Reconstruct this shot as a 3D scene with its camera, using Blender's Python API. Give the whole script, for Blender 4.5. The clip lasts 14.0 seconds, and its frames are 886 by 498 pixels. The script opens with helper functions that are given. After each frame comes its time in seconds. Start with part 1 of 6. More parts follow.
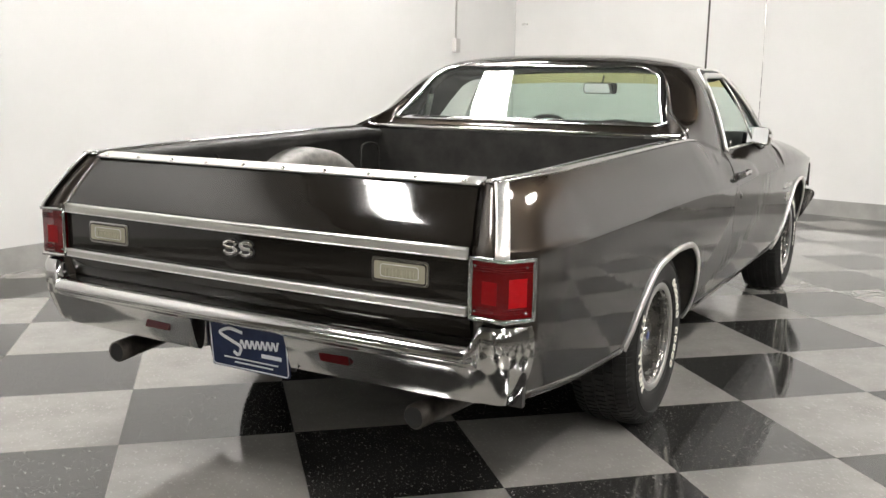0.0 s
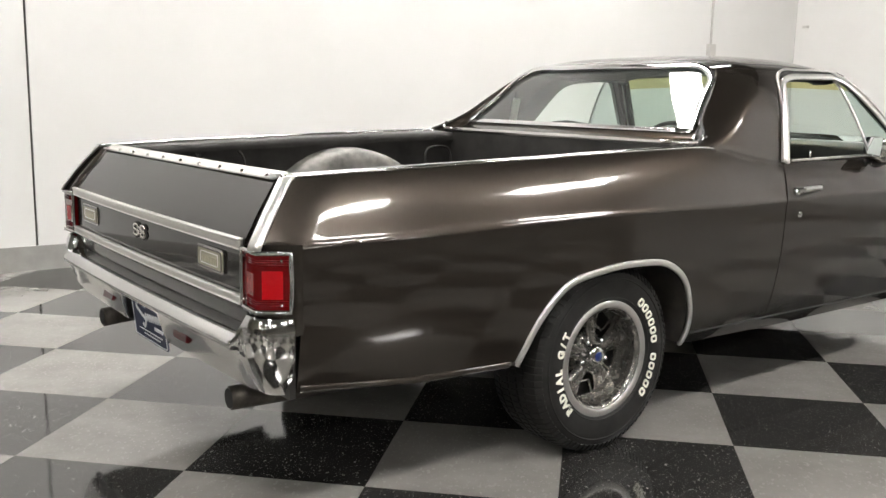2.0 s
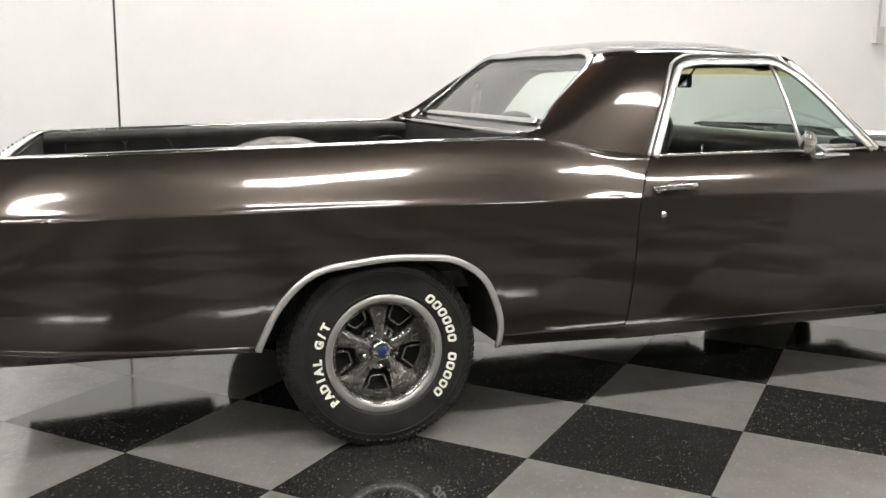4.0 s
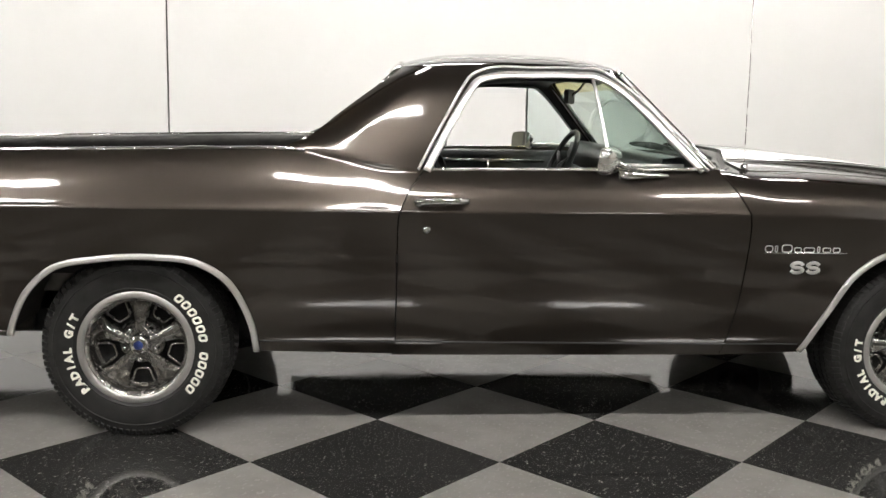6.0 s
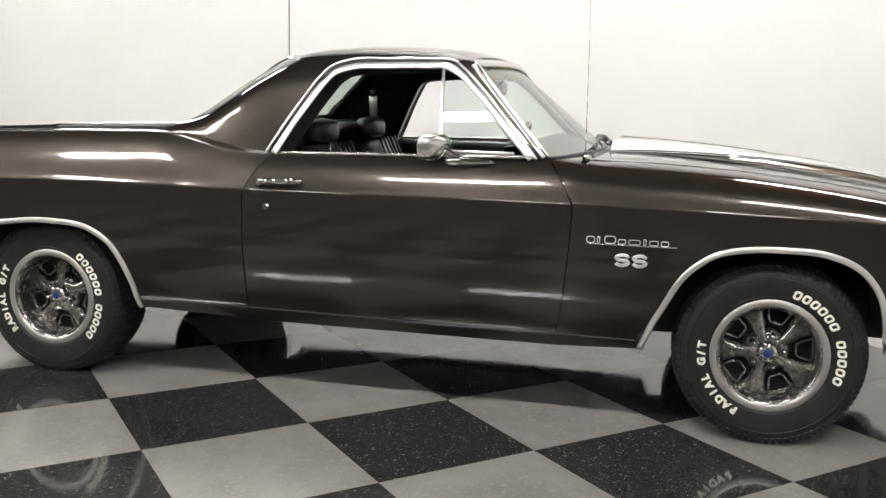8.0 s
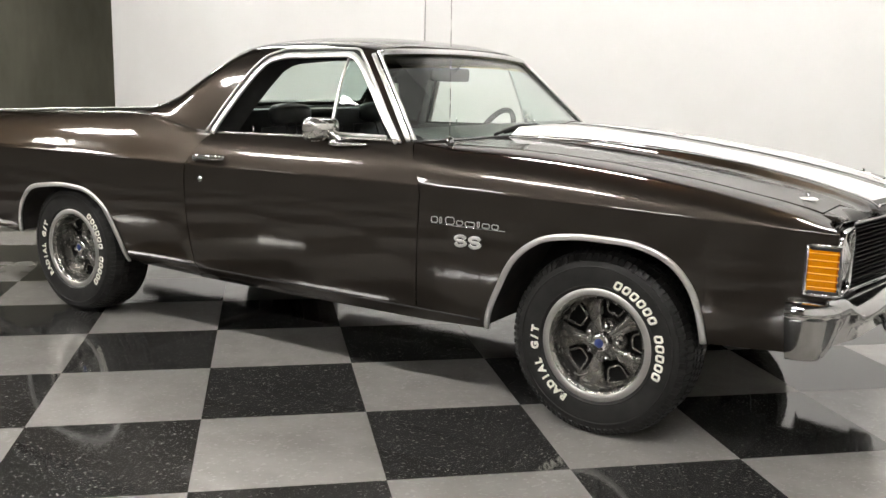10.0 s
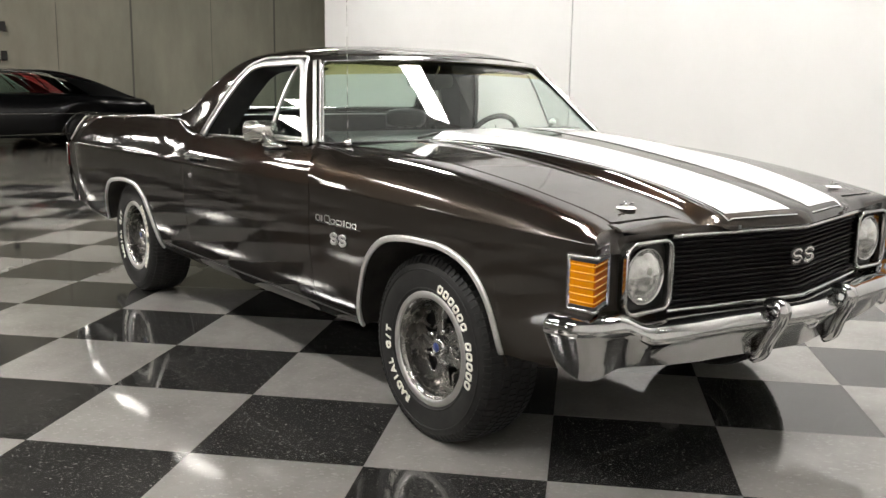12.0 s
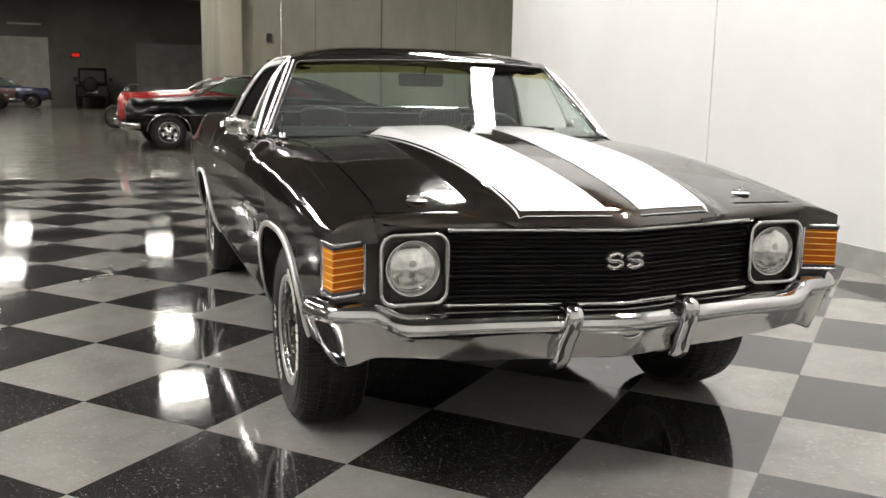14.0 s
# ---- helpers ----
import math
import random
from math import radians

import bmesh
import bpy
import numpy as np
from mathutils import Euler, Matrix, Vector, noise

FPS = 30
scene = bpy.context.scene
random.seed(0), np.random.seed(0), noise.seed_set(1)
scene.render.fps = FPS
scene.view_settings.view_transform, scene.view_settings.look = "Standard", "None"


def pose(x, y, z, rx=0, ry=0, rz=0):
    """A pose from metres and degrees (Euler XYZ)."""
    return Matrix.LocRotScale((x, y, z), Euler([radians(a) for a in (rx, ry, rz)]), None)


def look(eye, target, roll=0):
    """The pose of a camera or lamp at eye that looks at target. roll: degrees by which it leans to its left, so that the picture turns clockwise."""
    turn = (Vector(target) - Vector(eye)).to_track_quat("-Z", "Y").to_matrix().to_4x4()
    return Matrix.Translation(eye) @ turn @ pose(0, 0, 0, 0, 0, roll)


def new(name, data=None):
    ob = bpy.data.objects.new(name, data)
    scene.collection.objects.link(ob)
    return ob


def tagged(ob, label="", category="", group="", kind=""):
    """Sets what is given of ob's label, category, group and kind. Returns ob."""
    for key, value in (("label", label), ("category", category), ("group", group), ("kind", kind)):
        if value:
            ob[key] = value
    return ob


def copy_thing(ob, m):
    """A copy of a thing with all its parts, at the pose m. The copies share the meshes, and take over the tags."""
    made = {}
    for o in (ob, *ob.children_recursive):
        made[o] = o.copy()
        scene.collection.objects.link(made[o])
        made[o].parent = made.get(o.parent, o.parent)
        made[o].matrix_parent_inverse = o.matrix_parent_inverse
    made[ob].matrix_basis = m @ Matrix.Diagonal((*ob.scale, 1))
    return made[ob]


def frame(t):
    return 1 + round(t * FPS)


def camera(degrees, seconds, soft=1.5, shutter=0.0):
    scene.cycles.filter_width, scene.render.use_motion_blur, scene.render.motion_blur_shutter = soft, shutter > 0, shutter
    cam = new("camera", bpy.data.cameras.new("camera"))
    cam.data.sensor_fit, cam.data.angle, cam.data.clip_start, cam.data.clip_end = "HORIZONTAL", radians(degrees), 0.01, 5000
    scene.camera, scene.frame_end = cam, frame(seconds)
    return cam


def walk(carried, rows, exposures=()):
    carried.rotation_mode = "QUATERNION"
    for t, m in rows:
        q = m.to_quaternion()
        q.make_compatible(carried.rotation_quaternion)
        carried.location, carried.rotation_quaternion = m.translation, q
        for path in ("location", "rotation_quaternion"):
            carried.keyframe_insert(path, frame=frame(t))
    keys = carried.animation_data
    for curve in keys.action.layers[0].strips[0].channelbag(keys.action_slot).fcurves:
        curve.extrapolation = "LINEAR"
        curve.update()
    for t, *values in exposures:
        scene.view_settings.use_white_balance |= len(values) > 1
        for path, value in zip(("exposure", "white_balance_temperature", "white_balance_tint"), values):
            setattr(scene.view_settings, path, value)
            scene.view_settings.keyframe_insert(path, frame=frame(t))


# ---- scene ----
cam = camera(51.9, 14.0)
PATH = [
    (0, (1.831, -3.33, 1.237), (0.868, -1.611, 0.897), 1.1),
    (0.5, (2.146, -3.122, 1.231), (1.001, -1.516, 0.899), 1.0),
    (1, (2.431, -2.893, 1.228), (1.121, -1.418, 0.901), 0.9),
    (1.5, (2.712, -2.632, 1.23), (1.255, -1.301, 0.903), 0.9),
    (2, (2.991, -2.327, 1.227), (1.426, -1.126, 0.897), 1.1),
    (2.5, (3.254, -2.005, 1.219), (1.609, -0.917, 0.891), 1.1),
    (2.7, (3.352, -1.867, 1.215), (1.676, -0.826, 0.889), 1.0),
    (4.8, (3.964, -0.18, 1.252), (2.046, 0.276, 0.915), 1.1),
    (5, (4.007, -0.023, 1.229), (2.077, 0.391, 0.906), 1.3),
    (5.5, (4.093, 0.39, 1.224), (2.144, 0.704, 0.907), 1.4),
    (6, (4.161, 0.806, 1.225), (2.193, 0.983, 0.912), 1.4),
    (6.5, (4.213, 1.228, 1.23), (2.238, 1.215, 0.915), 1.3),
    (7, (4.244, 1.664, 1.224), (2.276, 1.517, 0.902), 1.3),
    (7.5, (4.267, 2.096, 1.209), (2.314, 1.806, 0.891), 1.4),
    (8, (4.255, 2.525, 1.212), (2.334, 2.072, 0.89), 1.4),
    (8.5, (4.215, 2.936, 1.197), (2.336, 2.328, 0.881), 1.6),
    (8.7, (4.19, 3.105, 1.195), (2.33, 2.439, 0.88), 1.7),
    (10.8, (3.498, 4.713, 1.28), (2.004, 3.436, 0.91), 1.0),
    (11, (3.399, 4.843, 1.266), (1.951, 3.511, 0.905), 1.0),
    (11.5, (3.096, 5.15, 1.252), (1.771, 3.694, 0.9), 0.9),
    (12, (2.779, 5.421, 1.25), (1.567, 3.87, 0.898), 0.9),
    (12.5, (2.463, 5.647, 1.238), (1.357, 4.016, 0.896), 1.1),
    (13, (2.136, 5.87, 1.234), (1.167, 4.153, 0.896), 1.1),
    (13.5, (1.813, 6.072, 1.23), (1.003, 4.275, 0.89), 1.1),
    (14, (1.474, 6.245, 1.229), (0.811, 4.389, 0.884), 1.1),
]
walk(cam, [(t, look(eye, target, roll)) for t, eye, target, roll in PATH])

# ---- world and light ----
world = bpy.data.worlds.new("world")
scene.world = world
world.use_nodes = True
world.node_tree.nodes["Background"].inputs["Color"].default_value = (0.9, 0.95, 1.0, 1)
world.node_tree.nodes["Background"].inputs["Strength"].default_value = 0.02
scene.view_settings.exposure = 0.0
LAMP_GLOW = 98.0      # booth panels
BAY_GLOW = 51.0       # high bays of the hall

# ---- materials ----
def mat(name, base, rough=0.5, metal=0.0, coat=0.0, coat_rough=0.03, spec=0.5):
    m = bpy.data.materials.new(name)
    m.use_nodes = True
    p = m.node_tree.nodes["Principled BSDF"]
    p.inputs["Base Color"].default_value = (*base, 1)
    p.inputs["Roughness"].default_value = rough
    p.inputs["Metallic"].default_value = metal
    p.inputs["Coat Weight"].default_value = coat
    p.inputs["Coat Roughness"].default_value = coat_rough
    p.inputs["Specular IOR Level"].default_value = spec
    return m


def node(m, kind, **values):
    n = m.node_tree.nodes.new(kind)
    for key, value in values.items():
        n.inputs[key].default_value = value
    return n


def link(m, a, out, b, into):
    m.node_tree.links.new(a.outputs[out], b.inputs[into])


def vary(m, scale, low, high, detail=4.0, where="Base Color", stretch=None):
    """Drive an input by noise between two values."""
    p = m.node_tree.nodes["Principled BSDF"]
    co = node(m, "ShaderNodeTexCoord")
    tex = node(m, "ShaderNodeTexNoise", Scale=scale, Detail=detail, Roughness=0.6)
    if stretch:
        mp = node(m, "ShaderNodeMapping", Scale=stretch)
        link(m, co, "Object", mp, "Vector")
        link(m, mp, "Vector", tex, "Vector")
    else:
        link(m, co, "Object", tex, "Vector")
    ramp = node(m, "ShaderNodeValToRGB")
    ramp.color_ramp.elements[0].position, ramp.color_ramp.elements[1].position = 0.32, 0.68
    if where == "Base Color":
        ramp.color_ramp.elements[0].color, ramp.color_ramp.elements[1].color = (*low, 1), (*high, 1)
    else:
        ramp.color_ramp.elements[0].color, ramp.color_ramp.elements[1].color = (low, low, low, 1), (high, high, high, 1)
    link(m, tex, "Fac", ramp, "Fac")
    link(m, ramp, "Color", p, where)
    return ramp


def bump(m, scale, strength, distance=0.002, detail=3.0, stretch=None):
    p = m.node_tree.nodes["Principled BSDF"]
    co = node(m, "ShaderNodeTexCoord")
    tex = node(m, "ShaderNodeTexNoise", Scale=scale, Detail=detail)
    if stretch:
        mp = node(m, "ShaderNodeMapping", Scale=stretch)
        link(m, co, "Object", mp, "Vector")
        link(m, mp, "Vector", tex, "Vector")
    else:
        link(m, co, "Object", tex, "Vector")
    b = node(m, "ShaderNodeBump", Strength=strength, Distance=distance)
    link(m, tex, "Fac", b, "Height")
    link(m, b, "Normal", p, "Normal")


PAINT = mat("dark_brown_paint", (0.03, 0.025, 0.02), 0.31, 0.8, 1.0, 0.03, 0.0)
PAINT.node_tree.nodes["Principled BSDF"].inputs["Specular Tint"].default_value = (0.2, 0.17, 0.14, 1)
PAINT.node_tree.nodes["Principled BSDF"].inputs["Coat IOR"].default_value = 1.48
vary(PAINT, 900, (0.0265, 0.0222, 0.0186), (0.055, 0.0462, 0.0388), 2)
vary(PAINT, 5, 0.045, 0.08, 4, "Coat Roughness")
wave_co = node(PAINT, "ShaderNodeTexCoord")
wave_noise = node(PAINT, "ShaderNodeTexNoise", Scale=9.0, Detail=2.0)
wave_bump = node(PAINT, "ShaderNodeBump", Strength=0.5, Distance=0.0014)
link(PAINT, wave_co, "Object", wave_noise, "Vector")
link(PAINT, wave_noise, "Fac", wave_bump, "Height")
link(PAINT, wave_bump, "Normal", PAINT.node_tree.nodes["Principled BSDF"], "Coat Normal")
SATIN = mat("satin_black_paint", (0.018, 0.017, 0.016), 0.38)
vary(SATIN, 60, 0.33, 0.45, 3, "Roughness")
GATE = mat("tailgate_paint", (0.01, 0.0085, 0.007), 0.4, 0.1, 1.0, 0.1, 0.0)
vary(GATE, 4, 0.03, 0.08, 4, "Coat Roughness")
WHITE = mat("white_stripe_paint", (0.78, 0.78, 0.77), 0.35, 0, 1.0, 0.04)
vary(WHITE, 7, (0.74, 0.74, 0.73), (0.8, 0.8, 0.79))
CHROME = mat("chrome", (0.53, 0.525, 0.515), 0.07, 1.0)
vary(CHROME, 14, 0.07, 0.16, 5, "Roughness")
STEEL = mat("brushed_trim", (0.62, 0.61, 0.58), 0.22, 1.0)
vary(STEEL, 25, 0.16, 0.32, 4, "Roughness", (1, 0.05, 1))
SATIN_TRIM = mat("satin_bright_trim", (0.74, 0.73, 0.71), 0.36, 1.0)
vary(SATIN_TRIM, 30, 0.3, 0.44, 4, "Roughness")
GREY_TRIM = mat("grey_anodised_trim", (0.5, 0.49, 0.46), 0.35, 0.7)
vary(GREY_TRIM, 40, 0.28, 0.42, 3, "Roughness")
RUBBER = mat("tyre_rubber", (0.01, 0.01, 0.0095), 0.5, 0, 0, 0.03, 0.22)
vary(RUBBER, 18, (0.011, 0.0108, 0.0104), (0.02, 0.0195, 0.0185))
bump(RUBBER, 260, 0.15, 0.001)
BLACK = mat("black_trim", (0.02, 0.0195, 0.019), 0.5)
vary(BLACK, 40, 0.42, 0.6, 3, "Roughness")
UNDER = mat("underbody", (0.02, 0.018, 0.016), 0.8)
vary(UNDER, 12, (0.02, 0.018, 0.0165), (0.05, 0.043, 0.036))
VINYL = mat("black_vinyl", (0.02, 0.02, 0.02), 0.34)
vary(VINYL, 20, (0.018, 0.018, 0.018), (0.032, 0.032, 0.031))
bump(VINYL, 350, 0.12, 0.001)
LINER = mat("bed_lining", (0.018, 0.017, 0.016), 0.42, 0, 0, 0.03, 0.4)
vary(LINER, 9, (0.017, 0.0162, 0.0155), (0.04, 0.0385, 0.036))
bump(LINER, 220, 0.2, 0.001)
WORN = mat("worn_grey_metal", (0.13, 0.125, 0.115), 0.5)
vary(WORN, 12, (0.09, 0.087, 0.08), (0.28, 0.27, 0.25), 5)
LETTER = mat("white_letter", (0.8, 0.79, 0.7), 0.55)
vary(LETTER, 60, (0.72, 0.70, 0.6), (0.84, 0.83, 0.74))
GUNMETAL = mat("gunmetal_wheel", (0.21, 0.202, 0.185), 0.26, 0.85, 0.4, 0.05)
vary(GUNMETAL, 30, 0.19, 0.31, 3, "Roughness")
RIM = mat("machined_rim", (0.45, 0.44, 0.42), 0.42, 0.9)
vary(RIM, 60, 0.38, 0.47, 2, "Roughness")
BLUE = mat("blue_badge", (0.018, 0.035, 0.14), 0.3)
NAVY = mat("navy_plate", (0.012, 0.02, 0.06), 0.45, 0, 0.0, 0.03, 0.25)
vary(NAVY, 30, (0.01, 0.017, 0.05), (0.016, 0.026, 0.07))
PRINT = mat("plate_print", (0.7, 0.72, 0.75), 0.5)
SOOT = mat("exhaust_steel", (0.12, 0.11, 0.1), 0.5, 0.8)
vary(SOOT, 20, (0.03, 0.027, 0.024), (0.09, 0.08, 0.07))
# near-black that stands in for the shade inside openings and beneath the cars
SHADE_BLACK = mat("recess_shade", (0.01, 0.01, 0.0096), 0.9)


def thin_glass(name, tint, gloss=0.0, gleam=0.07, haze=0.0):
    """A thin pane: tinted see-through with the mirror of its surface and a pale haze of light painted over it."""
    m = bpy.data.materials.new(name)
    m.use_nodes = True
    m.node_tree.nodes.remove(m.node_tree.nodes["Principled BSDF"])
    out = m.node_tree.nodes["Material Output"]
    see = node(m, "ShaderNodeBsdfTransparent", Color=(*tint, 1))
    shine = node(m, "ShaderNodeBsdfGlossy", Roughness=gloss)
    face = node(m, "ShaderNodeLayerWeight", Blend=0.5)
    power = node(m, "ShaderNodeMath")
    power.operation, power.inputs[1].default_value = "POWER", 4.5
    span = node(m, "ShaderNodeMapRange")
    span.inputs["To Min"].default_value, span.inputs["To Max"].default_value = gleam, 1.0
    mix = node(m, "ShaderNodeMixShader")
    link(m, face, "Facing", power, 0)
    link(m, power, 0, span, "Value")
    link(m, span, "Result", mix, "Fac")
    link(m, see, "BSDF", mix, 1)
    link(m, shine, "BSDF", mix, 2)
    if haze:
        veil = node(m, "ShaderNodeBsdfDiffuse", Color=(0.72, 0.74, 0.71, 1))
        cloud = node(m, "ShaderNodeTexNoise", Scale=3.0, Detail=4.0)
        amount = node(m, "ShaderNodeMapRange")
        amount.inputs["To Min"].default_value, amount.inputs["To Max"].default_value = haze * 0.5, haze * 1.5
        co = node(m, "ShaderNodeTexCoord")
        over = node(m, "ShaderNodeMixShader")
        link(m, co, "Object", cloud, "Vector")
        link(m, cloud, "Fac", amount, "Value")
        link(m, amount, "Result", over, "Fac")
        link(m, mix, "Shader", over, 1)
        link(m, veil, "BSDF", over, 2)
        mix = over
    link(m, mix, "Shader", out, "Surface")
    return m


# last value: painted pale haze that brightens the dark cabin behind the glass
GLASS = thin_glass("green_tinted_glass", (0.78, 0.89, 0.83), 0.0, 0.095, 0.05)
SIDE_GLASS = thin_glass("pale_glass", (0.82, 0.9, 0.88))
BAND = thin_glass("yellow_shade_band", (0.62, 0.6, 0.3))
LENS_RED = mat("red_lens", (0.10, 0.0018, 0.003), 0.14, 0, 0.22, 0.02, 0.25)
LENS_DARK = mat("dark_red_lens", (0.06, 0.002, 0.004), 0.15, 0, 0.3, 0.02, 0.25)
LENS_RED2 = mat("bright_red_lens", (0.34, 0.004, 0.007), 0.12, 0, 0.2, 0.02, 0.25)
LENS_RED3 = mat("middle_red_lens", (0.19, 0.003, 0.005), 0.12, 0, 0.2, 0.02, 0.25)
LENS_AMBER = mat("amber_lens", (0.6, 0.21, 0.0), 0.2, 0, 0.35, 0.02, 0.25)
for lens, s in ((LENS_RED, 60), (LENS_RED2, 60), (LENS_AMBER, 60)):
    bump(lens, s, 0.25, 0.003, 1, (0.2, 0.2, 1))
AMBER_LINE = mat("pale_amber_rib", (0.75, 0.36, 0.04), 0.2, 0, 0.35, 0.02)
GRILLE = mat("grille_black", (0.008, 0.008, 0.0078), 0.65, 0, 0, 0.03, 0.2)
# darker copy of the amber lens, with the front face's shade in its colour
AMBER_SHADED = mat("shaded_amber_lens", (0.38, 0.085, 0.0), 0.2, 0, 0.35, 0.02, 0.25)
bump(AMBER_SHADED, 60, 0.2, 0.003, 1, (0.2, 0.2, 1))
LENS_CLEAR = mat("clear_lens", (0.34, 0.325, 0.25), 0.15, 0, 1.0, 0.02)
bump(LENS_CLEAR, 90, 0.4, 0.003, 1, (1, 1, 0.2))
LAMP_GLASS = mat("headlamp_glass", (0.5, 0.5, 0.47), 0.16, 0.8, 1.0, 0.02)
vary(LAMP_GLASS, 13, (0.3, 0.3, 0.28), (0.85, 0.85, 0.82), 3)
bump(LAMP_GLASS, 26, 0.45, 0.006, 1, (1, 1, 0.3))
MIRROR = mat("mirror_glass", (0.8, 0.82, 0.82), 0.02, 1.0)

WALL = mat("white_wall", (0.74, 0.735, 0.72), 0.55)
vary(WALL, 1.3, (0.655, 0.65, 0.635), (0.69, 0.685, 0.672), 6)
bump(WALL, 160, 0.06, 0.001)
BASEB = mat("grey_baseboard", (0.3, 0.295, 0.28), 0.4)
vary(BASEB, 6, (0.27, 0.265, 0.25), (0.34, 0.335, 0.32))
SEAM = mat("wall_seam", (0.06, 0.055, 0.05), 0.7)
SEAM_GREY = mat("grey_joint", (0.15, 0.145, 0.13), 0.8)
SEAM_PALE = mat("pale_wall_seam", (0.5, 0.49, 0.47), 0.7)
CONCRETE = mat("concrete_wall", (0.3, 0.285, 0.24), 0.8)
vary(CONCRETE, 0.9, (0.25, 0.243, 0.196), (0.385, 0.374, 0.305), 8, stretch=(1, 1, 0.35))
bump(CONCRETE, 30, 0.2, 0.004, 6)
DARKWALL = mat("dark_hall_wall", (0.12, 0.115, 0.1), 0.85)
vary(DARKWALL, 0.5, (0.15, 0.145, 0.123), (0.24, 0.232, 0.2), 6)
PALEWALL = mat("pale_hall_wall", (0.34, 0.33, 0.3), 0.8)
vary(PALEWALL, 0.5, (0.18, 0.175, 0.16), (0.25, 0.243, 0.22), 6)
CEIL = mat("dark_ceiling", (0.07, 0.068, 0.062), 0.9)
vary(CEIL, 0.8, (0.05, 0.049, 0.045), (0.09, 0.087, 0.08))
POLISHED = mat("polished_concrete", (0.2, 0.19, 0.165), 0.14)
vary(POLISHED, 1.1, (0.11, 0.105, 0.09), (0.19, 0.181, 0.16), 7)
vary(POLISHED, 2.0, 0.1, 0.22, 5, "Roughness")


def tile_material(name, low, high, fleck, fleck_size, amount, rough):
    m = mat(name, low, rough, 0, 0, 0.03, 1.0)
    p = m.node_tree.nodes["Principled BSDF"]
    co = node(m, "ShaderNodeTexCoord")
    info = node(m, "ShaderNodeObjectInfo")
    add = node(m, "ShaderNodeVectorMath")
    add.operation = "ADD"
    mul = node(m, "ShaderNodeMath")
    mul.operation = "MULTIPLY"
    mul.inputs[1].default_value = 37.0
    link(m, info, "Random", mul, 0)
    link(m, co, "Object", add, 0)
    link(m, mul, 0, add, 1)
    cloud = node(m, "ShaderNodeTexNoise", Scale=5.0, Detail=6.0, Roughness=0.65)
    link(m, add, 0, cloud, "Vector")
    ramp = node(m, "ShaderNodeValToRGB")
    ramp.color_ramp.elements[0].position, ramp.color_ramp.elements[1].position = 0.3, 0.7
    ramp.color_ramp.elements[0].color, ramp.color_ramp.elements[1].color = (*low, 1), (*high, 1)
    link(m, cloud, "Fac", ramp, "Fac")
    chip = node(m, "ShaderNodeTexNoise", Scale=fleck_size, Detail=2.0)
    mp = node(m, "ShaderNodeMapping", Scale=(1, 0.55, 1), Rotation=(0, 0, 0.6))
    link(m, add, 0, mp, "Vector")
    link(m, mp, "Vector", chip, "Vector")
    gate = node(m, "ShaderNodeValToRGB")
    gate.color_ramp.elements[0].position, gate.color_ramp.elements[1].position = amount, amount + 0.03
    link(m, chip, "Fac", gate, "Fac")
    mix = node(m, "ShaderNodeMix")
    mix.data_type = "RGBA"
    link(m, gate, "Color", mix, "Factor")
    link(m, ramp, "Color", mix, 6)
    mix.inputs[7].default_value = (*fleck, 1)
    link(m, mix, 2, p, "Base Color")
    wear = node(m, "ShaderNodeTexNoise", Scale=3.0, Detail=5.0)
    link(m, add, 0, wear, "Vector")
    span = node(m, "ShaderNodeMapRange")
    span.inputs["From Min"].default_value, span.inputs["From Max"].default_value = 0.3, 0.7
    span.inputs["To Min"].default_value, span.inputs["To Max"].default_value = rough * 0.6, rough * 1.5
    link(m, wear, "Fac", span, "Value")
    link(m, span, "Result", p, "Roughness")
    wave = node(m, "ShaderNodeTexNoise", Scale=9.0, Detail=3.0)
    link(m, add, 0, wave, "Vector")
    b = node(m, "ShaderNodeBump", Strength=0.10, Distance=0.003)
    link(m, wave, "Fac", b, "Height")
    link(m, b, "Normal", p, "Normal")
    return m


TILE_BLACK = tile_material("black_tile", (0.018, 0.0175, 0.0165), (0.034, 0.033, 0.0315), (0.17, 0.165, 0.156), 140.0, 0.655, 0.06)
TILE_GREY = tile_material("grey_tile", (0.195, 0.188, 0.173), (0.25, 0.242, 0.225), (0.268, 0.26, 0.243), 90.0, 0.62, 0.06)


def glow(name, colour, strength):
    m = bpy.data.materials.new(name)
    m.use_nodes = True
    m.node_tree.nodes.remove(m.node_tree.nodes["Principled BSDF"])
    e = node(m, "ShaderNodeEmission", Color=(*colour, 1), Strength=strength)
    link(m, e, "Emission", m.node_tree.nodes["Material Output"], "Surface")
    return m


PANEL_GLOW = glow("panel_light", (1.0, 0.968, 0.93), LAMP_GLOW)
BAYS_GLOW = glow("bay_light", (1.0, 0.96, 0.88), BAY_GLOW)


# ---- mesh helpers ----
def data(name, verts, faces, smooth=True):
    me = bpy.data.meshes.new(name)
    me.from_pydata([tuple(map(float, v)) for v in verts], [], faces)
    if smooth:
        me.polygons.foreach_set("use_smooth", [True] * len(me.polygons))
    me.update()
    return me


